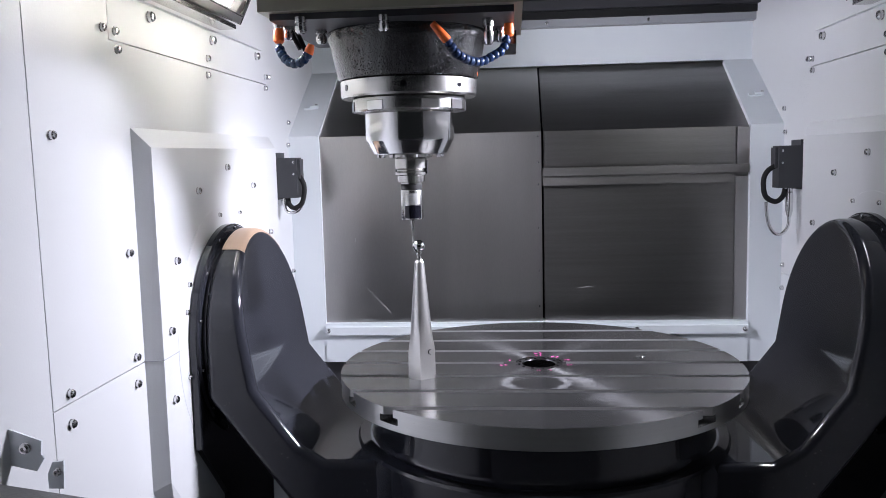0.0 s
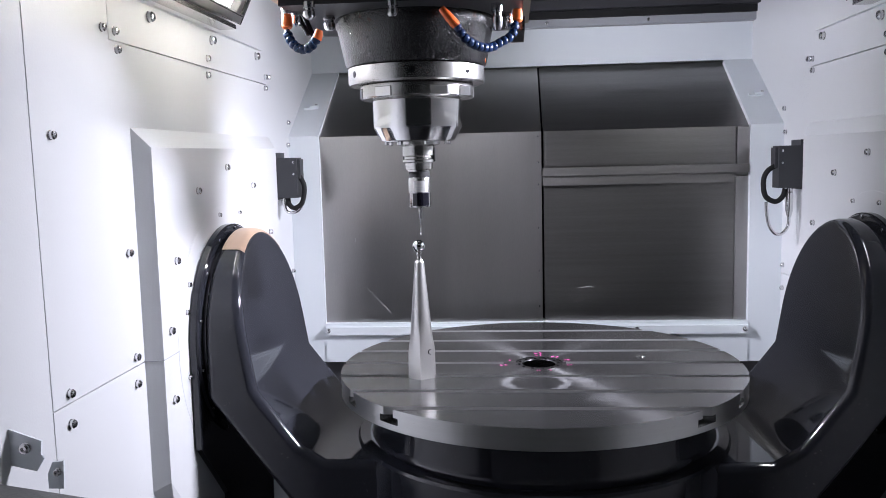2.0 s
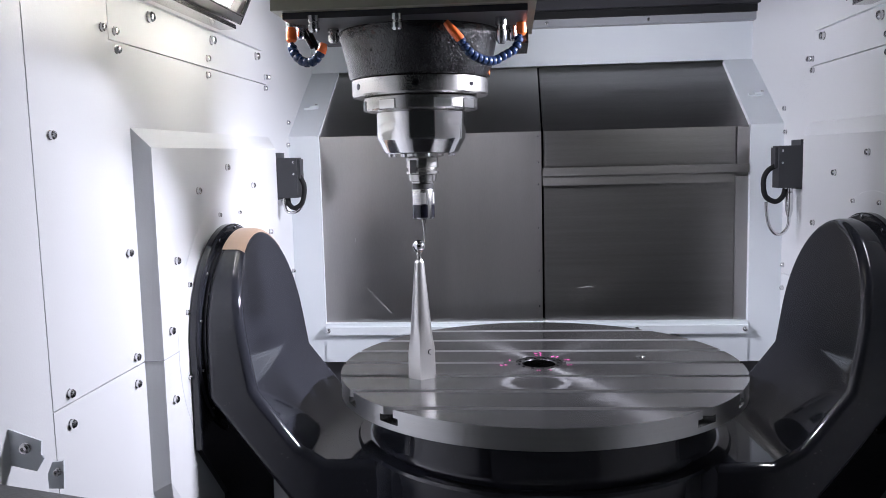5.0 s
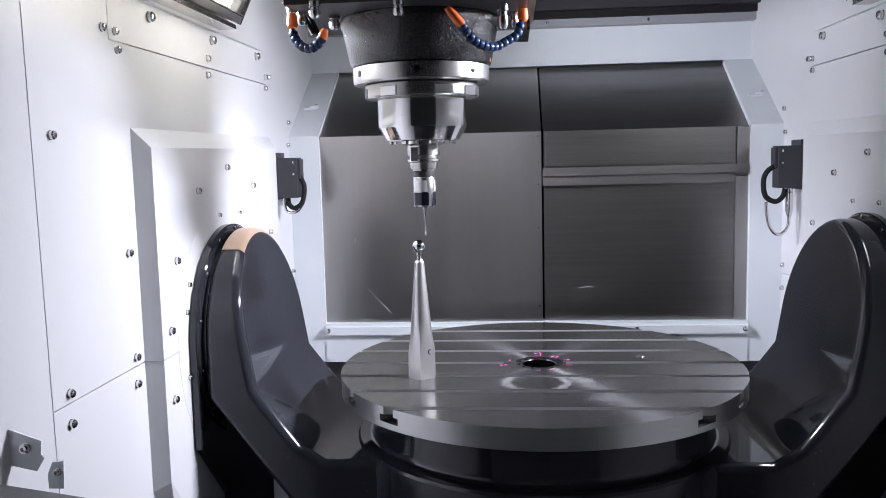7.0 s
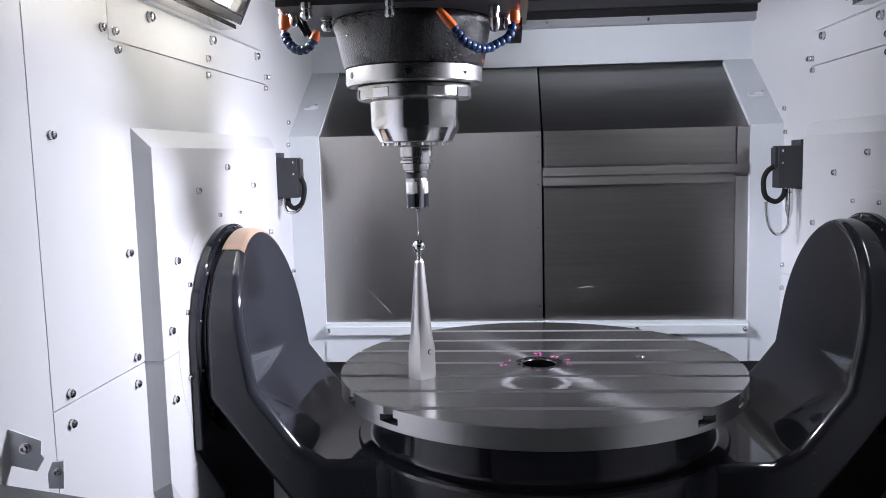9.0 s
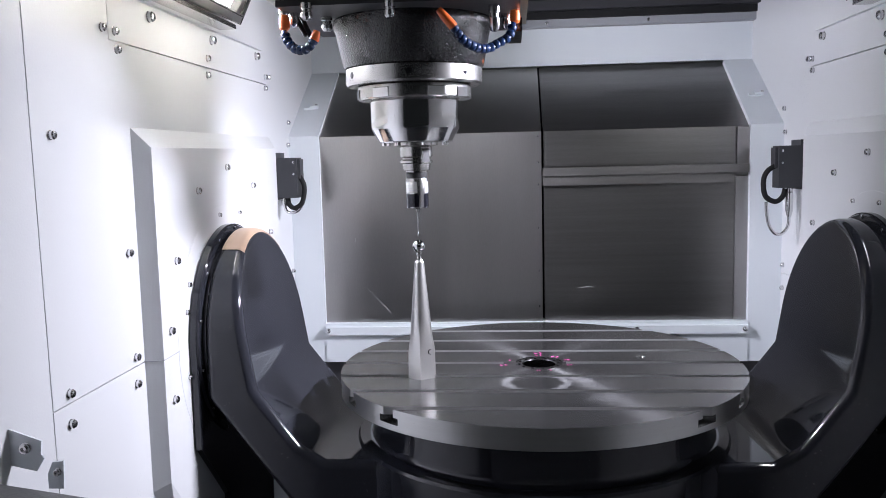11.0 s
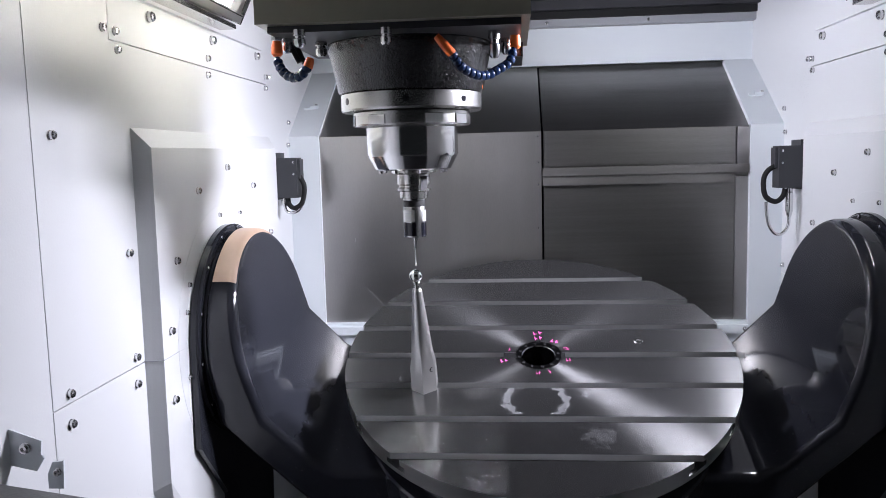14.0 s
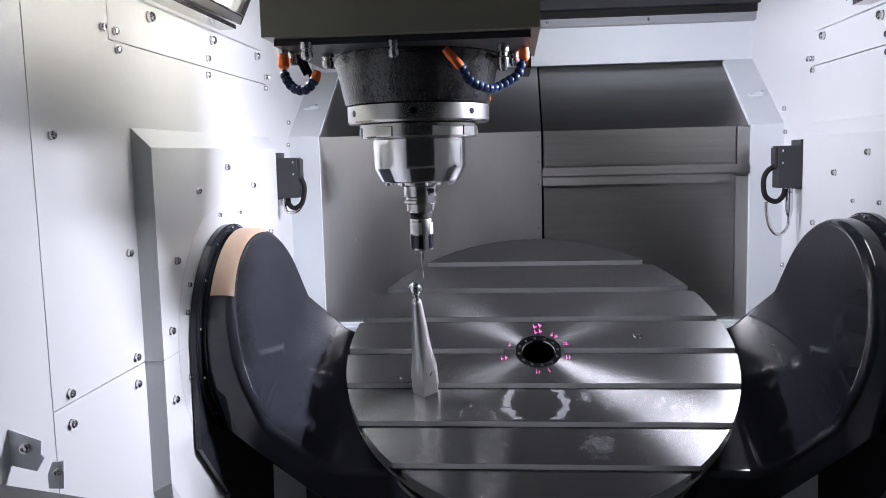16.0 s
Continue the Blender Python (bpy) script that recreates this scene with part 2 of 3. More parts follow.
for s in (-1, 1):
    x0, x1 = sorted((s * HX, s * W))
    part("stile", box(x0, x1, YB, YB + 0.05, -0.155, 0.487), CREAM, wall_back, bevel=0.002)
    part("hood_cheek", sheet(x0, x1, YB, 0.487, YT, 0.69, 0.04), CREAM, wall_back, bevel=0.0015)
part("bottom_rail", box(-HX, HX, YB - 0.004, YB + 0.05, -0.155, -0.043), CREAM, wall_back, bevel=0.002)
part("ledge", box(-HX + 0.002, HX - 0.002, YB - 0.016, YB - 0.004, -0.075, -0.052), CREAM, wall_back, bevel=0.002)
part("upper_panel", box(-W, W, YT, YT + 0.05, 0.69, 0.80), CREAM, wall_back)
part("grey_ledge", box(-W, W, YT - 0.035, YT + 0.05, 0.80, 0.822), GREY, wall_back, bevel=0.002)
part("wiper_strip", box(-W, W, YT - 0.045, YT + 0.05, 0.8225, 0.842), RUBBER, wall_back, bevel=0.001)
part("slide_cover", box(-W, W, YT - 0.075, YT + 0.05, 0.8425, 0.870), DARK, wall_back, bevel=0.003)
part("upper_cover", box(-W, W, YT - 0.13, YT + 0.05, 0.8705, 1.3), DARK, wall_back, bevel=0.003)
for x in (0.06, 0.36):
    bolt(wall_back, (x, YT - 0.036, 0.811), (0, -1, 0), 0.0045)
    bolt(wall_back, (x, YT - 0.131, 0.90), (0, -1, 0), 0.0045)
for x in (-0.632, 0.632):
    part("latch_clip", sheet(x - 0.020, x + 0.012, 0.732, 0.5665, 0.746, 0.5760, -0.006), CREAM, wall_back, "small white spring clip", bevel=0.0015)
    part("latch_tongue", sheet(x - 0.004, x + 0.020, 0.735, 0.5685, 0.743, 0.5740, -0.012), CREAM, wall_back, bevel=0.002)
    part("latch_screw", sheet(x + 0.012, x + 0.019, 0.7355, 0.5690, 0.7425, 0.5738, -0.013), BOLT, wall_back, bevel=0.001)
for x in (-0.576, 0.286, 0.575):
    bolt(wall_back, (x, YB - 0.016, -0.062), (0, -1, 0))
part("backing", box(-W, W, YT + 0.06, YT + 0.10, -0.9, 1.3), DARK, wall_back)

door_1 = thing("door_1", "brushed stainless sliding door, closed, with drawn-in glints", "door", "structure")
part("leaf", box(-HX, 0.031, YB + 0.012, YB + 0.03, -0.043, 0.484), DOOR, door_1, bevel=0.0015)
part("sloped_leaf", sheet(-HX, 0.031, YB + 0.012, 0.484, YT + 0.012, 0.688, 0.015), DOOR, door_1)
door_2 = thing("door_2", "brushed stainless sliding door, closed, with a horizontal rib", "door", "structure")
part("leaf", box(0.037, HX, YB + 0.020, YB + 0.04, -0.043, 0.484), DOOR2, door_2, bevel=0.0015)
part("sloped_leaf", sheet(0.037, HX, YB + 0.020, 0.484, YT + 0.020, 0.688, 0.015), DOOR2, door_2)
part("rib", box(0.034, HX - 0.003, YB - 0.002, YB + 0.021, 0.3615, 0.3835), RIB, door_2, bevel=0.003)
part("rib", box(0.034, HX - 0.040, YB + 0.006, YB + 0.021, 0.3350, 0.3605), RIB, door_2, bevel=0.003)
part("upper_plate", box(0.044, HX - 0.036, YB + 0.010, YB + 0.021, 0.3885, 0.4825), DOOR2, door_2, bevel=0.002)

# thin pale bars: reflected streaks on the doors put into shape and colour
for x0, z0, x1, z1, w in ((-0.466, 0.057, -0.397, -0.018, 0.0032), (-0.494, 0.199, -0.494, 0.187, 0.004)):
    n = Vector((z0 - z1, 0, x1 - x0)).normalized() * w / 2
    part("glint_bar", prism([(x0 - n.x * 0.3, z0 - n.z * 0.3), (x0 + n.x * 0.3, z0 + n.z * 0.3), (x1 + n.x, z1 + n.z), (x1 - n.x, z1 - n.z)], YB + 0.0116, YB + 0.0125, axis="y"), GLINT, door_1, "pale bar drawn as a reflected glint")
part("glint_bar", prism([(0.125, 0.049), (0.150, 0.053), (0.180, 0.054), (0.150, 0.050)], YB + 0.0196, YB + 0.0205, axis="y"), GLINT, door_2, "pale bar drawn as a reflected glint")
part("pull_tab", sheet(-0.055, 0.005, YT - 0.022, 0.6630, YT - 0.010, 0.6712, 0.012), DOOR, door_1, bevel=0.001)
for z in (0.47, 0.40, 0.34, 0.22, 0.10, 0.0):
    part("rivet", lathe([(0.0022, 0), (0.0022, 0.001), (0.0, 0.0016)], 10, m=Matrix.Translation((0.022, YB + 0.012, z)) @ Matrix.Rotation(radians(90), 4, "X")), BOLT, door_1)
part("edge_strip", box(HX - 0.034, HX - 0.001, YB + 0.014, YB + 0.021, -0.041, 0.350), DOOR, door_2, bevel=0.002)
part("edge_strip", box(HX - 0.033, HX - 0.001, YB + 0.008, YB + 0.021, 0.381, 0.481), DOOR, door_2, bevel=0.002)
# ---- floor, ceiling, front and hall ----
solid("floor", box(-W - 0.05, W + 0.05, -1.15, YT + 0.1, -0.95, -0.9), DARK, "dark steel chip pan under the table", "floor", "structure")
solid("ceiling", box(-W - 0.05, W + 0.05, -1.15, YT + 0.1, 1.3, 1.34), DARK, "dark sheet-metal roof of the chamber", "ceiling", "structure")
# unseen front panels, added to bounce lamp light onto the table rim
front = thing("unseen_front", "unseen grey apron and header added to bounce light", "wall", "structure")
part("apron", box(-W - 0.05, W + 0.05, -1.20, -1.15, -0.95, 0.08), FRONT, front, bevel=0.003)
part("header", box(-W - 0.05, W + 0.05, -1.20, -1.15, 1.05, 1.34), GREY, front, bevel=0.003)
solid("ground", box(-6, 6, -6, 6, -1.05, -1.0), HALL, "grey concrete floor of the workshop", "ground", "structure")
solid("back_chute", box(-W, W, YB + 0.02, YB + 0.06, -0.9, -0.157), DARK, "dark sheet below the back frame", "panel", "structure")

# ---- cradle with the tilting table ----
trunnion = thing("trunnion_table", "black glossy tilting cradle carrying a round slotted steel table", "machine table")


ARM_R, ARM_OUT = 0.2035, 0.617   # round top of the arms, their outer face
YF, YBK = AX.y - ARM_R, AX.y + ARM_R


def arm_x(z):
    """Inner face of an arm, which leans outwards."""
    return 0.523 + 0.16 * z


def arm_outline():
    """Side view of an arm (y, z): straight up from the ramp, then round about the tilting axis."""
    pts = [(YF, 0.0), (YF, 0.04)]
    pts += [(AX.y - ARM_R * math.cos(radians(a)), AX.z + ARM_R * math.sin(radians(a))) for a in range(0, 181, 6)]
    return pts + [(YBK, 0.04), (YBK, 0.0)]


def cradle_mesh():
    """A beam with a ramp at each end that climbs to an upright arm; one casting with rounded edges."""
    bm = bmesh.new()
    half = [(0.40, -0.130), (0.447, -0.101), (0.523, 0.0)], [(ARM_OUT, 0.0), (ARM_OUT, -0.013), (0.520, -0.142), (0.44, -0.25), (0.41, -0.33)]
    front, back = {}, {}
    for s in (-1, 1):
        for x, z in half[0] + half[1]:
            front[s * x, z], back[s * x, z] = bm.verts.new((s * x, YF, z)), bm.verts.new((s * x, YBK, z))
    inner, outer = half
    loop = [(-x, z) for x, z in inner[::-1]] + inner + outer + [(-x, z) for x, z in outer[::-1]]
    bm.faces.new([front[q] for q in loop])
    bm.faces.new([back[q] for q in loop[::-1]])
    soft = []
    for a, b in zip(loop, loop[1:] + loop[:1]):
        if a[1] == 0.0 and b[1] == 0.0:
            continue   # an arm stands here
        bm.faces.new((front[a], front[b], back[b], back[a]))
        soft += [(front[a], front[b]), (back[a], back[b])]
    line = arm_outline()
    for s in (-1, 1):
        a, b = (s * 0.523, 0.0), (s * ARM_OUT, 0.0)
        ins = [front[a]] + [bm.verts.new((s * arm_x(z), y, z)) for y, z in line[1:-1]] + [back[a]]
        outs = [front[b]] + [bm.verts.new((s * ARM_OUT, y, z)) for y, z in line[1:-1]] + [back[b]]
        bm.faces.new(ins), bm.faces.new(outs)
        for k in range(len(ins) - 1):
            bm.faces.new((ins[k], ins[k + 1], outs[k + 1], outs[k]))
            soft += [(ins[k], ins[k + 1]), (outs[k], outs[k + 1])]
    bmesh.ops.recalc_face_normals(bm, faces=bm.faces)
    edges = list({bm.edges.get(p) for p in soft} - {None})
    bmesh.ops.bevel(bm, geom=edges, offset=0.016, segments=6, profile=0.5, affect="EDGES", clamp_overlap=True)
    return bm


TR = Matrix.Translation(-AX)   # the thing's origin lies on the tilting axis


def tpart(name, bm, material, label="", **kw):
    return part(name, bm, material, trunnion, label, at=TR, **kw)


cradle = tpart("cradle", cradle_mesh(), BLACK, smooth=32)
cradle.modifiers.new("flat_faces_stay_flat", "WEIGHTED_NORMAL").keep_sharp = True
for s in (-1, 1):
    m = Matrix.Translation((s * 0.616, AX.y, AX.z)) @ axis_x(s)
    tpart("bearing_ring", lathe([(0.10, -0.004), (0.196, -0.004), (0.196, 0.003), (0.209, 0.005), (0.212, 0.008), (0.212, 0.022), (0.10, 0.022)], 96, m=m, closed=True), BLACK, "black bearing ring", smooth=30)
    rim = [(AX.y + 0.2145 * math.cos(radians(a)), AX.z + 0.2145 * math.sin(radians(a))) for a in range(-30, 181, 6)]
    rim += [(-0.222, -0.105), (-0.095, -0.245), (-0.085, -0.46), (0.18, -0.46), (0.21, -0.12)]
    part("bearing_housing", prism(rim, *sorted((s * 0.626, s * 0.6365)), axis="x"), BLACK, WALLS[s], "black cast bearing housing", smooth=35, bevel=0.004)
for s in (-1, 1):
    for k in range(14):
        t = radians(k * 360 / 14 + 11)
        y, z = AX.y + 0.2060 * math.cos(t), AX.z + 0.2060 * math.sin(t)
        m = Matrix.Translation((s * 0.6192, y, z)) @ axis_x(-s)
        tpart("ring_screw", lathe([(0.0035, 0), (0.0035, 0.0012), (0.0022, 0.0014), (0.002, 0.0004), (0, 0.0004)], 10, m=m), BOLT)
flare = [(0.335 + 0.014 * (1 - math.cos(radians(a))), -0.108 - 0.015 * math.sin(radians(a))) for a in range(0, 91, 15)]
tpart("rotary_housing", lathe([(0.10, -0.040), (0.325, -0.040), (0.335, -0.046), *flare, (0.366, -0.1235), (0.370, -0.128), (0.370, -0.30), (0.36, -0.33), (0.10, -0.33)], 128, closed=True), BLACK, smooth=30)

R, SW = 0.400, 0.0085
HOLE = 0.0485


def chord_outline(y0, y1, r=R, notch=0.0):
    """Plan of one strip of the table between two slots."""
    n = 14
    def arc(sign):
        out = []
        for k in range(n + 1):
            y = y0 + (y1 - y0) * (k / n)
            y = max(-r, min(r, y))
            out.append((sign * math.sqrt(max(r * r - y * y, 0)), y))
        return out
    if abs(y1) >= r:
        n = 40
        t0 = math.asin(y0 / r)
        return [(r * math.cos(t0 + (math.pi - 2 * t0) * k / n), r * math.sin(t0 + (math.pi - 2 * t0) * k / n)) for k in range(n + 1)]
    if abs(y0) >= r:
        return [(x, -y) for x, y in chord_outline(-y1, r, r)][::-1]
    right, left = arc(1), arc(-1)[::-1]
    pts = right + left
    if notch and y0 > 0:
        a = math.asin(y0 / notch)
        pts += [(-notch * math.cos(a + (math.pi - 2 * a) * k / 20), notch * math.sin(a + (math.pi - 2 * a) * k / 20)) for k in range(21)]
    if notch and y1 < 0:
        a = math.asin(-y1 / notch)
        cut = [(notch * math.cos(a + (math.pi - 2 * a) * k / 20), -notch * math.sin(a + (math.pi - 2 * a) * k / 20)) for k in range(21)]
        pts = right + cut + left
    return pts


def land_mesh(k):
    """One land of the table between two slots."""
    y0 = k * 0.1 + SW if k > -4 else -R
    y1 = (k + 1) * 0.1 - SW if k < 3 else R
    nt = HOLE if k in (-1, 0) else 0
    return prism(chord_outline(y0, y1, R, nt), -0.014, 0.0)


def web_mesh(k):
    """The narrower web under a land, which leaves the foot of the T-slots open."""
    y0 = k * 0.1 + SW + 0.007 if k > -4 else -R
    y1 = (k + 1) * 0.1 - SW - 0.007 if k < 3 else R
    return prism(chord_outline(y0, y1, R, HOLE if k in (-1, 0) else 0), -0.0265, -0.0138)


def table_material():
    m = mat("machined_table_steel", (0.24, 0.24, 0.242), 0.25, 1.0, bump=0.004, bump_scale=90, vary=0.16, vary_scale=5, rough_vary=0.03)
    t = m.node_tree
    b = t.nodes["Principled BSDF"]
    # turned finish: fine circular grooves spread the reflection outwards from the centre
    crd, flat, wld = t.nodes.new("ShaderNodeTexCoord"), t.nodes.new("ShaderNodeVectorMath"), t.nodes.new("ShaderNodeVectorTransform")
    flat.operation = "MULTIPLY"
    flat.inputs[1].default_value = (1, 1, 0)
    wld.vector_type, wld.convert_from, wld.convert_to = "VECTOR", "OBJECT", "WORLD"
    t.links.new(crd.outputs["Object"], flat.inputs[0])
    t.links.new(flat.outputs[0], wld.inputs[0])
    nrm = t.nodes.new("ShaderNodeVectorMath")
    nrm.operation = "NORMALIZE"
    t.links.new(wld.outputs[0], nrm.inputs[0])
    t.links.new(nrm.outputs[0], b.inputs["Tangent"])
    b.inputs["Anisotropic"].default_value = 0.95
    # dried ring-shaped residue between two slots, with ragged edges
    def node(kind, op=None):
        n = t.nodes.new(kind)
        if op:
            n.operation = op
        return n
    co = node("ShaderNodeTexCoord")
    ragged = node("ShaderNodeTexNoise")
    ragged.inputs["Scale"].default_value, ragged.inputs["Detail"].default_value = 70, 7
    t.links.new(co.outputs["Object"], ragged.inputs["Vector"])

    def blot(centre, radius, width, gain):
        sub = node("ShaderNodeVectorMath", "DISTANCE")
        sub.inputs[1].default_value = centre
        t.links.new(co.outputs["Object"], sub.inputs[0])
        off = node("ShaderNodeMath", "SUBTRACT")
        t.links.new(sub.outputs["Value"], off.inputs[0])
        off.inputs[1].default_value = radius
        ab = node("ShaderNodeMath", "ABSOLUTE")
        t.links.new(off.outputs[0], ab.inputs[0])
        wob = node("ShaderNodeMath", "MULTIPLY_ADD")
        t.links.new(ragged.outputs["Fac"], wob.inputs[0])
        wob.inputs[1].default_value = width * 3.2
        t.links.new(ab.outputs[0], wob.inputs[2])
        r = node("ShaderNodeMapRange")
        r.inputs["From Min"].default_value, r.inputs["From Max"].default_value = width * 2.7, width * 2.0
        r.inputs["To Min"].default_value, r.inputs["To Max"].default_value = 0.0, gain
        t.links.new(wob.outputs[0], r.inputs["Value"])
        return r.outputs[0]
    masks = [blot((-0.010, -0.145, 0), 0.056, 0.0105, 0.30), blot((0.085, -0.128, 0), 0.0, 0.012, 0.24), blot((0.103, -0.245, 0), 0.0, 0.030, 0.12), blot((-0.28, -0.078, 0), 0.0, 0.004, 0.3), blot((0.13, -0.15, 0), 0.0, 0.010, 0.2)]
    xyz = node("ShaderNodeSeparateXYZ")
    t.links.new(co.outputs["Object"], xyz.inputs[0])
    mid = node("ShaderNodeMath", "ADD")
    mid.inputs[1].default_value = 0.147
    t.links.new(xyz.outputs["Y"], mid.inputs[0])
    ab2 = node("ShaderNodeMath", "ABSOLUTE")
    t.links.new(mid.outputs[0], ab2.inputs[0])
    clip = node("ShaderNodeMapRange")
    clip.inputs["From Min"].default_value, clip.inputs["From Max"].default_value = 0.040, 0.037
    t.links.new(ab2.outputs[0], clip.inputs["Value"])
    cut = node("ShaderNodeMath", "MULTIPLY")
    t.links.new(clip.outputs[0], cut.inputs[0]), t.links.new(masks[0], cut.inputs[1])
    total = cut.outputs[0]
    for k in masks[1:]:
        mx = node("ShaderNodeMath", "MAXIMUM")
        t.links.new(total, mx.inputs[0]), t.links.new(k, mx.inputs[1])
        total = mx.outputs[0]
    old = b.inputs["Base Color"].links[0].from_socket
    mix = node("ShaderNodeMix")
    mix.data_type = "RGBA"
    mix.inputs["B"].default_value = (0.52, 0.53, 0.56, 1)
    t.links.new(total, mix.inputs["Factor"]), t.links.new(old, mix.inputs["A"])
    t.links.new(mix.outputs["Result"], b.inputs["Base Color"])
    inv = node("ShaderNodeMath", "SUBTRACT")
    inv.inputs[0].default_value = 0.95
    inv.use_clamp = True
    t.links.new(total, inv.inputs[1])
    t.links.new(inv.outputs[0], b.inputs["Metallic"])
    # further out the plate is ground straight across instead of turned
    g = node("ShaderNodeBsdfPrincipled")
    for key in ("Base Color", "Metallic", "Roughness", "Normal"):
        t.links.new(b.inputs[key].links[0].from_socket, g.inputs[key])
    g.inputs["Anisotropic"].default_value = 0.93
    across = node("ShaderNodeVectorTransform")
    across.vector_type, across.convert_from, across.convert_to = "VECTOR", "OBJECT", "WORLD"
    across.inputs[0].default_value = (0, 1, 0)
    t.links.new(across.outputs[0], g.inputs["Tangent"])
    away, far, both = node("ShaderNodeVectorMath", "LENGTH"), node("ShaderNodeMapRange"), node("ShaderNodeMixShader")
    far.inputs["From Min"].default_value, far.inputs["From Max"].default_value = 0.05, 0.24
    far.inputs["To Max"].default_value = 0.72
    t.links.new(flat.outputs[0], away.inputs[0]), t.links.new(away.outputs["Value"], far.inputs["Value"])
    t.links.new(far.outputs[0], both.inputs[0]), t.links.new(b.outputs[0], both.inputs[1]), t.links.new(g.outputs[0], both.inputs[2])
    t.links.new(both.outputs[0], t.nodes["Material Output"].inputs["Surface"])
    return m


TABLE = table_material()
# rim steel is paler than the plate: reflected front light put into its colour
RIM = mat("lit_turned_rim_steel", (0.52, 0.52, 0.51), 0.30, 1.0, bump=0.03, bump_scale=120, vary=0.15, vary_scale=6, stretch=(1, 1, 25), rough_vary=0.06)
# slot edges far paler than the plate: their glint is put into the colour
EDGE = mat("glint_edge_steel", (0.72, 0.72, 0.73), 0.5, 0.35, bump=0.05, vary=0.2, vary_scale=20)
# slot walls lightened too, so the lit lines along the slots show
SLOT = mat("lit_milled_slot_steel", (0.50, 0.50, 0.50), 0.45, 0.6, bump=0.1, vary=0.12, vary_scale=20)
plate = tpart("table_plate", lathe([(0.045, -0.0265), (R, -0.0265), (R, -0.037), (R - 0.002, -0.0385), (0.045, -0.0385)], 128, closed=True), TABLE, "round machined steel plate with seven T-slots")


def turned_rim(ob):
    """The round outer side of the plate takes the turned, lightened rim steel."""
    ob.data.materials.append(RIM)
    last = len(ob.data.materials) - 1
    for face in ob.data.polygons:
        c = face.center
        out = math.hypot(c.x, c.y)
        if out > R * 0.96 and abs(face.normal.z) < 0.15 and (face.normal.x * c.x + face.normal.y * c.y) / out > 0.85:
            face.material_index = last


turned_rim(plate)
for k in range(-4, 4):
    land = part("land", land_mesh(k), TABLE, plate, bevel=0.0022)
    land.data.materials.append(EDGE)
    land.data.materials.append(SLOT)
    for face in land.data.polygons:
        if 0.15 < face.normal.z < 0.97:
            face.material_index = 1
        elif abs(face.normal.y) > 0.999:
            face.material_index = 2
    turned_rim(land)
    turned_rim(part("web", web_mesh(k), TABLE, plate))
for x0, x1 in ((-0.072, -0.046), (0.046, 0.054)):
    part("slot_end", box(x0, x1, -SW - 0.001, SW + 0.001, -0.03, -0.0004), TABLE, plate)
tpart("centre_ring", lathe([(0.033, -0.10), (0.033, -0.003), (0.035, -0.001), (0.046, -0.001), (0.0475, -0.003), (0.0475, -0.03), (0.04, -0.10)], 64, closed=True), RING, "dark steel bushing ring round the bore", smooth=30)
for k in range(12):
    t = 2 * math.pi * (k + 0.3) / 12
    tpart("socket_screw", lathe([(0.0028, -0.002), (0.0028, 0.0004), (0.0016, 0.0004), (0.0014, -0.0008), (0, -0.0008)], 10, m=Matrix.Translation((0.0405 * math.cos(t), 0.0405 * math.sin(t), 0))), RUBBER)
tpart("plug_screw", lathe([(0.0095, -0.003), (0.0095, 0.001), (0.0085, 0.002), (0.005, 0.002), (0.0045, -0.001), (0, -0.001)], 20, m=Matrix.Translation((0.2095, 0.0468, 0))), CHROME, smooth=30)


def tape_mesh(s):
    """A strip of tape over the round top of the arm, bent over its inner edge."""
    bm = bmesh.new()
    rows = []
    for a in range(50, 123, 3):
        t = radians(a)
        edge = arm_x(AX.z + ARM_R * math.sin(t))
        r, rows_x = ARM_R + 0.0006, []
        for x, drop in ((ARM_OUT - 0.010, 0.0), (edge + 0.030, 0.0), (edge + 0.0160, 0.0), (edge + 0.0096, 0.0012), (edge + 0.0042, 0.0042), (edge + 0.0012, 0.0086)):
            q = r - drop
            rows_x.append(bm.verts.new((s * x, AX.y + q * math.cos(t), AX.z + q * math.sin(t))))
        rows.append(rows_x)
    for a, b in zip(rows, rows[1:]):
        for i in range(5):
            bm.faces.new((a[i], a[i + 1], b[i + 1], b[i]))
    bmesh.ops.recalc_face_normals(bm, faces=bm.faces)
    bmesh.ops.solidify(bm, geom=bm.faces[:], thickness=-0.0006)
    return bm


tpart("masking_tape", tape_mesh(-1), TAPE, "strip of beige masking tape", smooth=40)

# ---- reference ball on its stand ----
stand = thing("reference_ball_stand", "tapered steel stand topped by a polished reference ball", "gauge")
SB = Matrix.Translation(Vector((BALL.x, BALL.y, 0)) - AX)


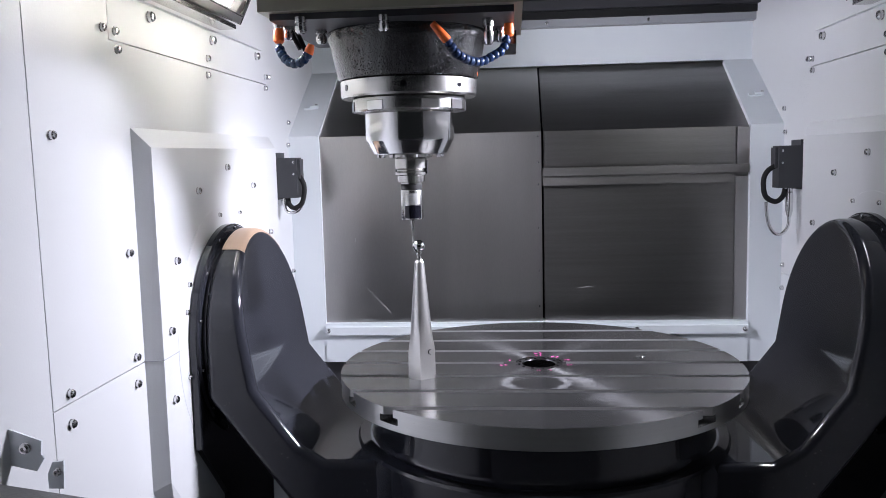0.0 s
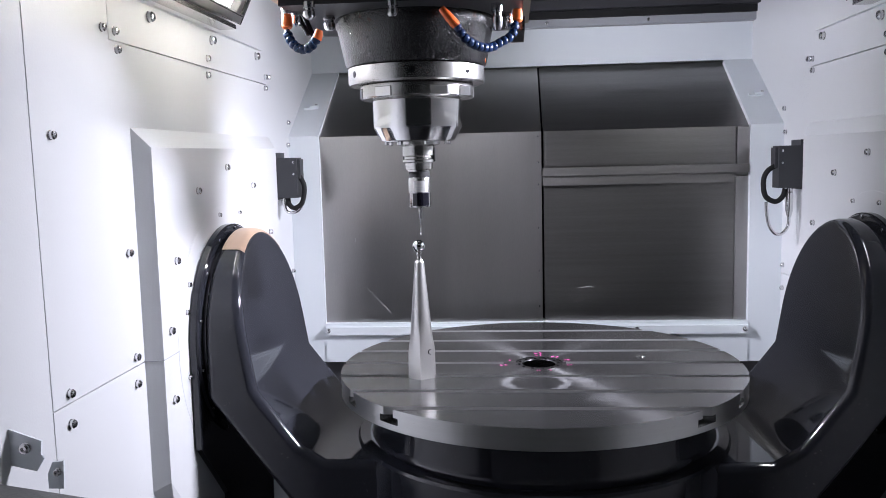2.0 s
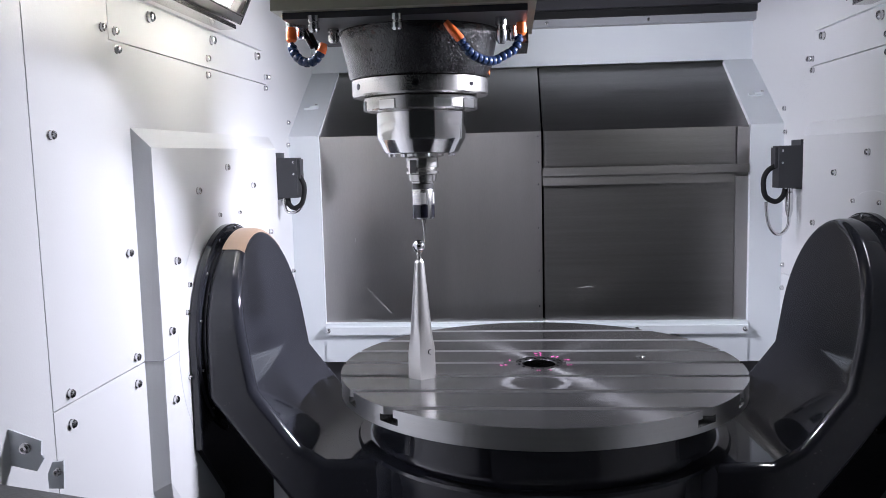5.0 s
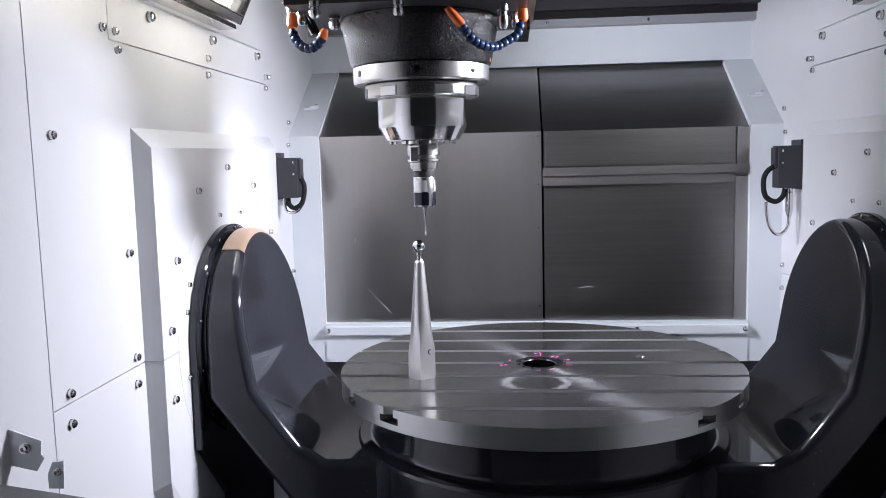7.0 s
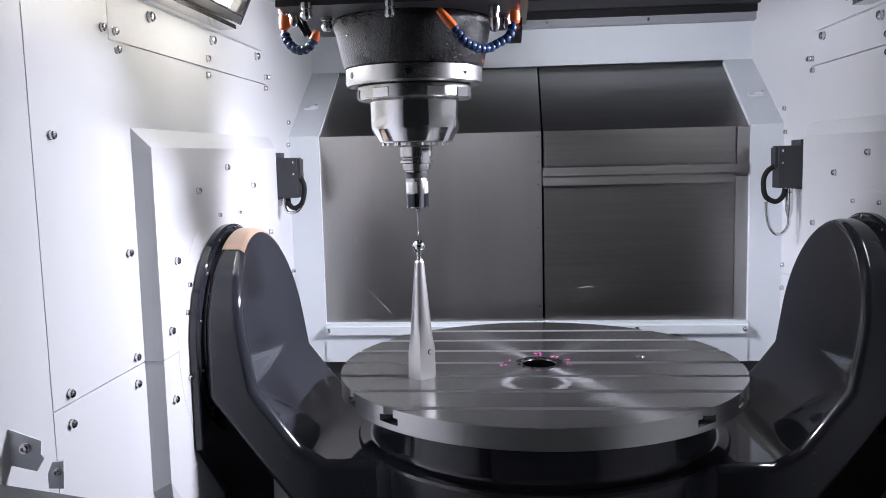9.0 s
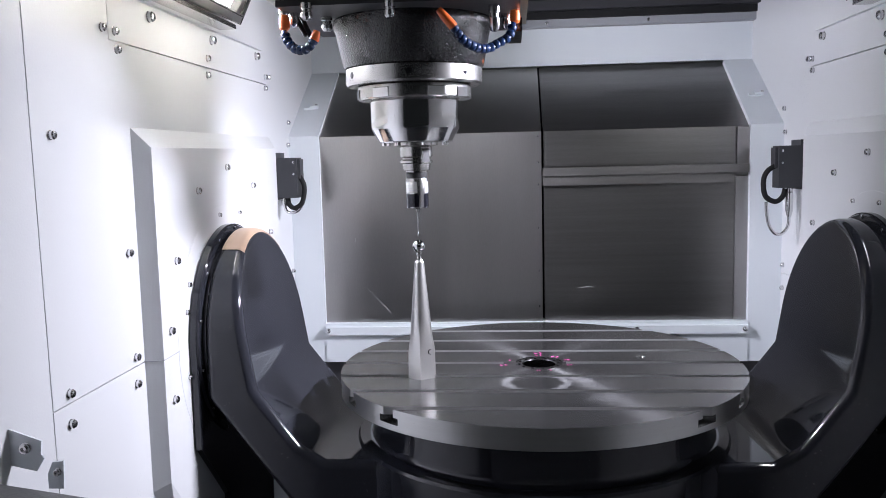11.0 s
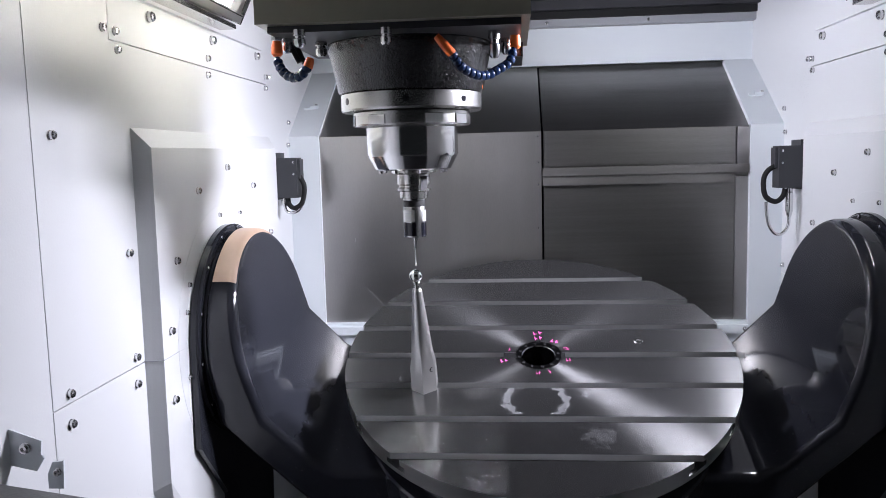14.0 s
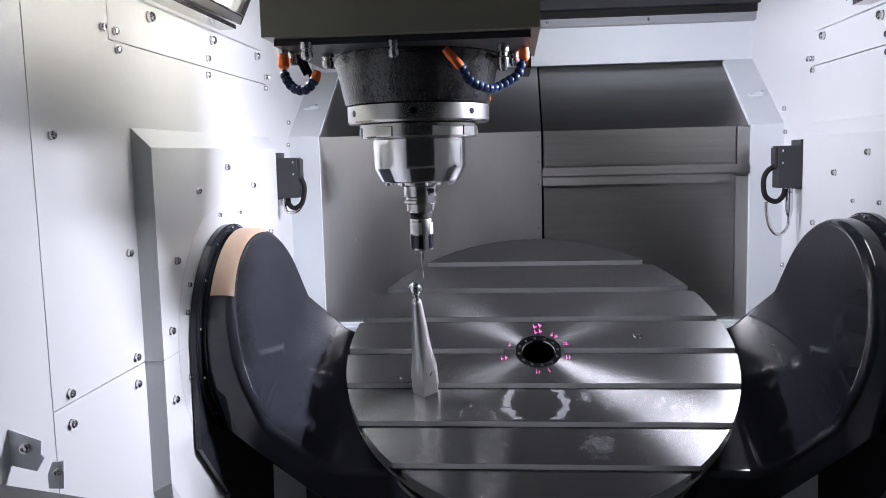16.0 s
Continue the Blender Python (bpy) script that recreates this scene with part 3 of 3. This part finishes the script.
def stand_mesh():
    bm = bmesh.new()
    n = 8
    rows = []
    for z, r, sq in ((0.0, 0.0272, 1.0), (0.052, 0.0262, 1.0), (0.086, 0.0213, 0.55), (0.118, 0.0182, 0.0), (0.222, 0.0090, 0.0), (0.2275, 0.0060, 0.0)):
        ring = []
        for k in range(36):
            a = 2 * math.pi * k / 36
            octo = math.cos(math.pi / 6) / math.cos(((a + math.pi / 6) % (math.pi / 3)) - math.pi / 6) * 1.06
            ring.append(bm.verts.new((r * (1 + (octo - 1) * sq) * math.cos(a), r * (1 + (octo - 1) * sq) * math.sin(a), z)))
        rows.append(ring)
    for a, b in zip(rows, rows[1:]):
        for k in range(36):
            bm.faces.new((a[k], a[(k + 1) % 36], b[(k + 1) % 36], b[k]))
    bm.faces.new(rows[0]), bm.faces.new(rows[-1])
    return bm


part("stem", stand_mesh(), SATIN, stand, smooth=20, at=SB)
# the insert is black: shade inside the hole put into its colour
part("cross_hole", lathe([(0.0052, -0.004), (0.0052, 0.0006), (0.0042, 0.0006), (0.0038, -0.003), (0, -0.003)], 16, m=Matrix.Translation((0.0185, -0.0165, 0.052)) @ Vector((0.75, -0.66, 0.05)).to_track_quat("Z", "Y").to_matrix().to_4x4()), RUBBER, stand, "black insert for the shaded cross hole", at=SB)
part("neck", lathe([(0.006, 0.227), (0.0045, 0.230), (0.0045, 0.236), (0.0065, 0.238), (0.0065, 0.2405), (0.004, 0.243)], 24), STEEL, stand, smooth=30, at=SB)
part("ball", lathe([(0.0122 * math.sin(math.pi * k / 24), 0.2530 - 0.0122 * math.cos(math.pi * k / 24)) for k in range(25)], 40), CHROME, stand, "mirror-polished steel ball", smooth=60, at=SB)

# ---- spindle head with the touch probe ----
head = thing("spindle_head", "black cast spindle head with steel nose and coolant nozzles", "machine head")


def hpart(name, bm, material, label="", **kw):
    return part(name, bm, material, head, label, **kw)


hpart("cover", box(-0.214, 0.210, -0.215, 0.14, 0.679, 1.20), OLIVE, "folded steel cover box", bevel=0.003)
hpart("casting", lathe([(0.146, 0.671), (0.146, 0.655), (0.142, 0.648), (0.1295, 0.586), (0.127, 0.5835)], 72), CAST, "black textured casting", smooth=40)
hpart("flange", lathe([(0.122, 0.5835), (0.1255, 0.581), (0.1255, 0.555), (0.123, 0.5515), (0.10, 0.5515)], 72), STEEL, "bright steel flange", smooth=30)
hpart("clamp_ring", lathe([(0.100, 0.5515), (0.1045, 0.5495), (0.1045, 0.529), (0.102, 0.526), (0.08, 0.526)], 72), STEEL, smooth=30)
hpart("nose", lathe([(0.0800, 0.526), (0.0825, 0.523), (0.0825, 0.478), (0.0815, 0.473), (0.0690, 0.4500), (0.066, 0.448), (0.03, 0.447)], 96), CHROME, "polished steel spindle nose", smooth=14)

holder = hpart("tool_holder", lathe([(0.041, 0.4475), (0.041, 0.443), (0.030, 0.4395), (0.0305, 0.4225), (0.027, 0.4195), (0.027, 0.417), (0.0305, 0.4145), (0.0305, 0.4105), (0.0265, 0.4085), (0.0255, 0.397), (0.021, 0.396), (0.021, 0.393)], 48), STEEL, "steel tool holder", smooth=30)
part("collar", lathe([(0.0195, 0.394), (0.0198, 0.393), (0.0198, 0.3815), (0.019, 0.381)], 40), RUBBER, holder, "black collar", smooth=30)
part("probe_body", lathe([(0.0200, 0.3815), (0.0206, 0.380), (0.0206, 0.328), (0.0198, 0.326), (0.010, 0.3255), (0.008, 0.3245), (0.003, 0.3235)], 48), STEEL, holder, "steel probe body", smooth=30)


def wrap(a0, a1, z0, z1, r):
    bm = bmesh.new()
    n = 10
    ring = []
    for rr in (r, r - 0.0012):
        for z in (z0, z1):
            ring.append([bm.verts.new((rr * math.cos(radians(a0 + (a1 - a0) * k / n)), rr * math.sin(radians(a0 + (a1 - a0) * k / n)), z)) for k in range(n + 1)])
    a, b, c, d = ring
    for k in range(n):
        bm.faces.new((a[k], a[k + 1], b[k + 1], b[k]))
        bm.faces.new((a[k], c[k], c[k + 1], a[k + 1]))
        bm.faces.new((b[k], b[k + 1], d[k + 1], d[k]))
    return bm


for a0 in (-135, -15, 105):
    part("infrared_window", wrap(a0, a0 + 92, 0.329, 0.3525, 0.0210), INK, holder, "dark glass window", smooth=40)
part("stylus", lathe([(0.0042, 0.326), (0.0042, 0.320), (0.0026, 0.316), (0.0026, 0.306), (0.0013, 0.302), (0.0011, 0.2765), (0.0019, 0.2755), (0.0019, 0.2738), (0.0011, 0.2725), (0, 0.2722)], 16), STEEL, holder, "thin steel stylus", smooth=40)


def fitting(x, y, length, r=0.010):
    """A nickel-plated nozzle fitting under the cover."""
    prof = [(r, 0.671), (r, 0.671 - length * 0.35), (r * 0.75, 0.671 - length * 0.38), (r * 0.75, 0.671 - length * 0.5), (r * 0.95, 0.671 - length * 0.55), (r * 0.95, 0.671 - length * 0.85), (r * 0.6, 0.671 - length), (0.0, 0.671 - length * 0.98)]
    hpart("nozzle_fitting", lathe(prof, 16, m=Matrix.Translation((x, y, 0))), BOLT, "nickel-plated nozzle fitting", smooth=35)


for x, y, length, r in ((-0.148, -0.200, 0.026, 0.010), (-0.014, -0.190, 0.026, 0.0095), (-0.140, -0.090, 0.028, 0.010), (0.153, -0.140, 0.046, 0.0095), (-0.186, -0.135, 0.026, 0.009), (0.172, -0.05, 0.03, 0.009)):
    fitting(x, y, length, r)
hpart("underplate", box(-0.200, 0.196, -0.196, 0.136, 0.668, 0.6785), DARK, "dark underside plate", bevel=0.002)
hpart("bracket", box(0.175, 0.2, -0.03, 0.125, 0.640, 0.664), CAST, "black bracket", bevel=0.003)
for a, b in (((-0.185, -0.13, 0.664), (-0.168, -0.13, 0.630)), ((-0.176, -0.125, 0.664), (-0.160, -0.125, 0.627))):
    hpart("air_tube", tube([a, b], 0.0042, 10), RUBBER, "black air tube", smooth=40)


def segment_mesh():
    r = 0.0075
    return mesh("segment", lathe([(r * 0.55, -0.0072), (r * 0.95, -0.0062), (r * 1.1, -0.0015), (r * 1.05, 0.001), (r * 0.72, 0.0035), (r * 0.62, 0.0072)], 16), BLUE, 40)


SEGMENT = segment_mesh()


def hose(root, ctrl, tip, count):
    """Jointed coolant hose: an orange root cap, blue segments along a curve, an orange tip."""
    base = hpart("coolant_hose", lathe([(0.007, 0.012), (0.0075, 0.010), (0.0092, 0.0), (0.0092, -0.010), (0.006, -0.014)], 16, m=Matrix.Translation(root)), ORANGE, "jointed blue coolant hose with orange ends", smooth=35)
    hpart("hose_adapter", lathe([(0.0085, 0.030), (0.0085, 0.012), (0.007, 0.010)], 14, m=Matrix.Translation(root)), BOLT, "plated hose adapter", smooth=35)
    line = curve(ctrl, 30)
    ends = [0.0]
    for p, q in zip(line, line[1:]):
        ends.append(ends[-1] + (q - p).length)
    for k in range(count):
        want = ends[-1] * (k + 0.5) / count
        i = min(max(j for j, e in enumerate(ends) if e <= want), len(line) - 2)
        d = line[i + 1] - line[i]
        ob = new("segment", SEGMENT)
        ob.parent = base
        ob.matrix_basis = Matrix.Translation(line[i].lerp(line[i + 1], 0.5)) @ (-d).to_track_quat("Z", "Y").to_matrix().to_4x4()
    d = (Vector(tip) - line[-1])
    m = Matrix.Translation(line[-1]) @ d.to_track_quat("Z", "Y").to_matrix().to_4x4()
    part("tip", lathe([(0.0065, -0.004), (0.0080, 0.0), (0.0075, d.length * 0.5), (0.0055, d.length), (0.003, d.length), (0.003, d.length * 0.7)], 16, m=m), ORANGE, base, "orange nozzle tip", smooth=35)


hose((-0.199, -0.15, 0.652), [(-0.199, -0.15, 0.634), (-0.194, -0.155, 0.621), (-0.182, -0.16, 0.607), (-0.166, -0.165, 0.602), (-0.152, -0.17, 0.608), (-0.144, -0.17, 0.618)], (-0.139, -0.17, 0.632), 8)
hose((0.187, -0.08, 0.660), [(0.184, -0.083, 0.645), (0.176, -0.09, 0.623), (0.158, -0.10, 0.611), (0.142, -0.11, 0.602), (0.125, -0.13, 0.600), (0.105, -0.15, 0.608), (0.093, -0.16, 0.621), (0.086, -0.165, 0.632)], (0.063, -0.17, 0.659), 14)
# flat black discs on the flange: shade of its holes put into colour
for a in (-55, 3, 52, 95, 150, 205, 250):
    t = radians(a - 90)
    m = Matrix.Translation((0.1250 * math.cos(t), 0.1250 * math.sin(t), 0.568)) @ Vector((math.cos(t), math.sin(t), 0)).to_track_quat("Z", "Y").to_matrix().to_4x4()
    hpart("hole_disc", lathe([(0.0060, -0.003), (0.0060, 0.0007), (0.0056, 0.0008), (0, 0.0008)], 16, m=m), INK, "flat dark disc for a shaded hole", smooth=35)
hpart("paint_mark", lathe([(0.0, -0.001), (0.005, 0.0), (0.0045, 0.0008), (0, 0.0012)], 12, m=Matrix.Translation((0.1285, -0.018, 0.592)) @ axis_x(1)), ORANGE, "small orange paint mark")
for k in range(8):
    t = radians(k * 45 + 20)
    hpart("nose_screw", lathe([(0.0040, 0.452), (0.0040, 0.4435), (0.0034, 0.4425), (0, 0.4425)], 8, m=Matrix.Translation((0.0600 * math.cos(t), 0.0600 * math.sin(t), 0))), BOLT)
for a in (-28, 28, 62, -75, 110, 160, 215):
    t = radians(a - 90)
    m = Matrix.Rotation(t, 4, "Z")
    bm = box(0.09, 0.1050, -0.017, 0.017, 0.5275, 0.5445)
    bmesh.ops.transform(bm, matrix=m, verts=bm.verts)
    hpart("wrench_flat", bm, CHROME, "polished wrench flat", bevel=0.001)
for a0 in (-128, -8, 112):
    part("label_plate", wrap(a0, a0 + 78, 0.3545, 0.3755, 0.02085), LABEL, holder, "pale label with fine print", smooth=40)
    for z in (0.3590, 0.3625, 0.3690):
        part("print_bar", wrap(a0 + 10, a0 + (64 if z < 0.36 else 50), z, z + 0.0013, 0.02100), GREY, holder, "line of unreadable print")
# drive notch: its shade is a dark block, its highlight a polished strip
for a in (76, 230):
    part("slot_block", box(-0.007, 0.007, -0.0310, -0.02, 0.4115, 0.4365), DARK, holder, "dark block for the shaded drive slot", bevel=0.003, at=Matrix.Rotation(radians(a), 4, "Z"))
    part("slot_glint", box(-0.0095, -0.007, -0.0314, -0.02, 0.4115, 0.432), CHROME, holder, "polished strip for the slot highlight", bevel=0.0008, at=Matrix.Rotation(radians(a), 4, "Z"))

# ---- work lights on the side walls ----


def work_light(s):
    top = thing("work_light", "long lit work light with black end cap on the wall", "lamp", group="work lights", at=pose(s * 0.632, -0.106, 0.750))
    n = Vector((-s * 0.90, 0, -0.436))
    m = Matrix(((n.x, 0, s * 0.436, 0), (0, 1, 0, 0), (n.z, 0, -0.9, 0), (0, 0, 0, 1)))   # local x: outwards; y: along the lamp
    part("housing", box(-0.012, 0.022, -0.235, 0.200, -0.030, 0.030), SATIN, top, "brushed aluminium lamp housing", bevel=0.003, at=m)
    part("end_cap", box(-0.013, 0.026, 0.2005, 0.216, -0.031, 0.031), RUBBER, top, "black end cap", bevel=0.003, at=m)
    part("diffuser", box(0.0225, 0.0270, -0.215, 0.118, -0.024, 0.008), LED, top, "glowing white diffuser", bevel=0.001, at=m)
    part("lower_lip", box(0.0224, 0.0300, -0.225, 0.198, 0.010, 0.0295), SATIN, top, "brushed aluminium lip", bevel=0.002, at=m)
    # black strip on the lip: the dark of its recess put into colour
    part("recess_line", box(0.0298, 0.0306, -0.225, 0.196, 0.0125, 0.0150), RUBBER, top, "black strip for the recess line", at=m)
    part("rating_label", box(0.0225, 0.0245, 0.128, 0.172, -0.020, 0.012), LABEL, top, "white rating label", at=m)
    part("cable_gland", lathe([(0.011, 0), (0.011, 0.012), (0.008, 0.016), (0.0, 0.016)], 14, m=Matrix.Translation((0.004, 0.215, 0.010)) @ Matrix.Rotation(radians(-90), 4, "X")), RUBBER, top, "black cable gland", smooth=35, at=m)
    part("rail", box(*sorted((s * -0.008, s * 0.030)), -0.245, 0.190, -0.052, -0.043), STEEL, top, "steel mounting rail", bevel=0.002)
    return top


work_light(-1)
work_light(1)

# ---- sensor boxes beside the back frame ----


def sensor_box(s, cable, conduit, low):
    """Drawn for the +x wall and mirrored for the other; cable and conduit are loops of (x, z)."""
    top = thing("sensor_box", "dark grey sensor box with looped cable and conduit", "sensor", group="sensor boxes", at=pose(s * W, 0.465, 0.38))

    def X(x):
        return s * (x - W)
    part("bracket", box(*sorted((X(0.657), X(0.670))), -0.02, 0.05, -0.06, 0.062), BOX, top, bevel=0.002)
    part("body", box(*sorted((X(0.606), X(0.658))), -0.02, 0.03, -0.056, 0.048), BOX, top, bevel=0.003)
    part("cap", box(*sorted((X(0.599), X(0.608))), -0.012, 0.022, -0.006, 0.044), BOX, top, bevel=0.002)
    part("cable", tube(curve([(X(x), -0.002, z - 0.38) for x, z in cable], 8), 0.0065, 10), RUBBER, top, "black cable loop", smooth=50)
    x0, z0 = conduit[0]
    part("connector", lathe([(0.0075, -0.056), (0.0075, -0.066), (0.009, -0.068), (0.009, low + 0.018), (0.006, low + 0.005), (0.004, low)], 16, m=Matrix.Translation((X(x0), 0, 0))), BOLT, top, "steel conduit connector", smooth=35)
    part("conduit", tube(curve([(X(x), 0, z - 0.38) for x, z in conduit], 8), 0.004, 10), BOLT, top, "thin steel conduit", smooth=50)
    for z in (0.036, 0.006):
        part("screw", lathe([(0.003, 0), (0.003, 0.002), (0, 0.0025)], 10, m=Matrix.Translation((X(0.614), -0.0195, z)) @ Matrix.Rotation(radians(90), 4, "X")), BOLT, top)
    return top


sensor_box(1, [(0.607, 0.381), (0.585, 0.367), (0.575, 0.343), (0.580, 0.305), (0.604, 0.290), (0.622, 0.302), (0.628, 0.322)], [(0.639, 0.252), (0.637, 0.228), (0.624, 0.210), (0.607, 0.209), (0.592, 0.228), (0.585, 0.26), (0.583, 0.29)], -0.130)
sensor_box(-1, [(0.607, 0.383), (0.597, 0.368), (0.592, 0.346), (0.600, 0.310), (0.620, 0.297), (0.634, 0.306), (0.638, 0.324)], [(0.647, 0.302), (0.643, 0.290), (0.632, 0.284), (0.615, 0.288), (0.603, 0.300), (0.599, 0.312)], -0.080)

# ---- sloping deck and brackets beside the door opening ----
deck = prism([(-0.668, 0.0475), (-0.30, -0.006), (-0.30, -0.10), (-0.668, -0.03)], -1.12, -0.74, axis="y")
solid("sloping_deck", deck, mat("speckled_deck", (0.09, 0.09, 0.09), 0.35, bump=0.4, bump_scale=260, vary=0.45, vary_scale=120), "speckled grey sloping deck beside the opening", "deck", "structure", bevel=0.003)
guard = thing("guard_plate", "bent white sheet guard plate bolted beside the deck", "bracket")
bm = prism([(-0.669, 0.1005), (-0.6275, 0.0862), (-0.6295, 0.069), (-0.6255, 0.064), (-0.6360, 0.0475), (-0.669, 0.0545)], -0.703, -0.700, axis="y")
part("plate", bm, CREAM, guard, bevel=0.0006)
bolt(guard, (-0.6475, -0.703, 0.0775), (0, -1, 0), 0.0065)
guard = thing("corner_bracket", "small white sheet corner bracket with one bolt", "bracket")
bm = prism([(-0.631, 0.038), (-0.624, 0.054), (-0.609, 0.056), (-0.611, 0.020), (-0.631, 0.020)], -0.690, -0.687, axis="y")
part("plate", bm, CREAM, guard, bevel=0.0006)
bolt(guard, (-0.617, -0.690, 0.042), (0, -1, 0), 0.0045)

# ---- marker writing on the table ----
def scribble(x, y, w, turn, strokes):
    """Unreadable marker signs as short flat bars."""
    bm = bmesh.new()
    for k in range(strokes):
        u = (k - (strokes - 1) / 2) * w / strokes
        box(u - w * 0.09, u + w * 0.20, -0.0035 + 0.002 * (k % 2), -0.0012 + 0.002 * (k % 2), 0.0, 0.0003, bm)
        box(u - w * 0.05, u + w * 0.02, -0.006, 0.006, 0.0, 0.0003, bm)
    ob = tpart("marker_stroke", bm, PINK, "pink marker strokes")
    ob.matrix_basis = TR @ pose(x, y, 0.0002, 0, 0, turn)


for x, y, w, turn, n in ((-0.001, 0.078, 0.024, 15, 2), (0.000, 0.060, 0.020, 8, 2), (0.034, 0.048, 0.020, -25, 2), (0.058, 0.022, 0.010, 80, 2), (0.060, -0.018, 0.012, 0, 2), (-0.072, -0.020, 0.018, 10, 2), (-0.060, 0.020, 0.014, -10, 1), (-0.003, -0.060, 0.010, 0, 2), (0.020, -0.056, 0.008, 20, 1)):
    scribble(x, y, w, turn, n)


def motions():
    """Keys of what moves: the head steps round the ball, then follows it while the table tilts."""
    tilt = [(0, 0), (11.4, 0), (11.6, 0.5), (12, 2.64), (12.5, 7.6), (13, 12.4), (13.5, 17.3), (14, 22.2), (14.5, 26.96), (14.8, 29.3), (15, 29.81), (15.2, 29.81), (16, 29.81)]

    def turn(a):
        return Matrix.Translation(AX) @ Matrix.Rotation(radians(a), 4, "X")
    walk(trunnion, [(t, turn(a)) for t, a in tilt])
    walk(stand, [(t, turn(a)) for t, a in tilt])
    steps = [(0, -0.0113, -0.0229), (0.2, -0.014, -0.0229), (0.4, -0.0179, -0.0229), (0.6, -0.0179, -0.0225), (1.0, -0.0179, -0.0082), (1.3, -0.0179, 0.001), (1.5, -0.0146, 0.0016), (2.0, 0.0049, 0.0016), (2.3, 0.0135, 0.002), (2.5, 0.0146, 0.002),
             (2.7, 0.0146, 0.0), (3.0, 0.0146, -0.0105), (3.3, 0.0146, -0.0205), (3.5, 0.0146, -0.0218), (4.4, 0.0146, -0.0218), (4.9, 0.0120, -0.0218), (5.3, 0.0112, -0.0218), (5.7, 0.0135, -0.0218), (6.0, 0.0146, -0.0218), (6.2, 0.0146, -0.0210), (6.3, 0.0146, -0.0195), (6.5, 0.0146, -0.0118), (6.8, 0.0146, 0.0), (7.0, 0.0146, 0.0025), (7.2, 0.0125, 0.0016), (7.5, 0.0030, 0.001), (7.8, 0.0004, 0.0), (8, 0, 0), (11.4, 0, 0)]
    rows = [(t, pose(BALL.x + dx * 0.94, BALL.y, dz * 0.94)) for t, dx, dz in steps]
    base = turn(0).inverted() @ BALL
    for t, a in tilt[2:-1]:
        d = turn(a) @ base - BALL
        rows.append((t, pose(BALL.x, BALL.y + d.y * 0.87, d.z * 1.03)))
    for t, dx in ((15.45, 0.0), (15.6, 0.0025), (15.8, 0.0085), (16, 0.0137)):
        rows.append((t, pose(BALL.x + dx, BALL.y + d.y * 0.87, d.z * 1.03)))
    walk(head, rows)
    spin = [(0, 12), (3.5, 12), (3.6, 20), (3.8, 55), (4.0, 77), (4.2, 100), (4.35, 102), (7.9, 102), (8.0, 92), (8.2, 55), (8.6, 10), (8.9, -31), (9.0, -33), (16, -33)]
    walk(holder, [(t, pose(0, 0, 0, 0, 0, a)) for t, a in spin])


motions()
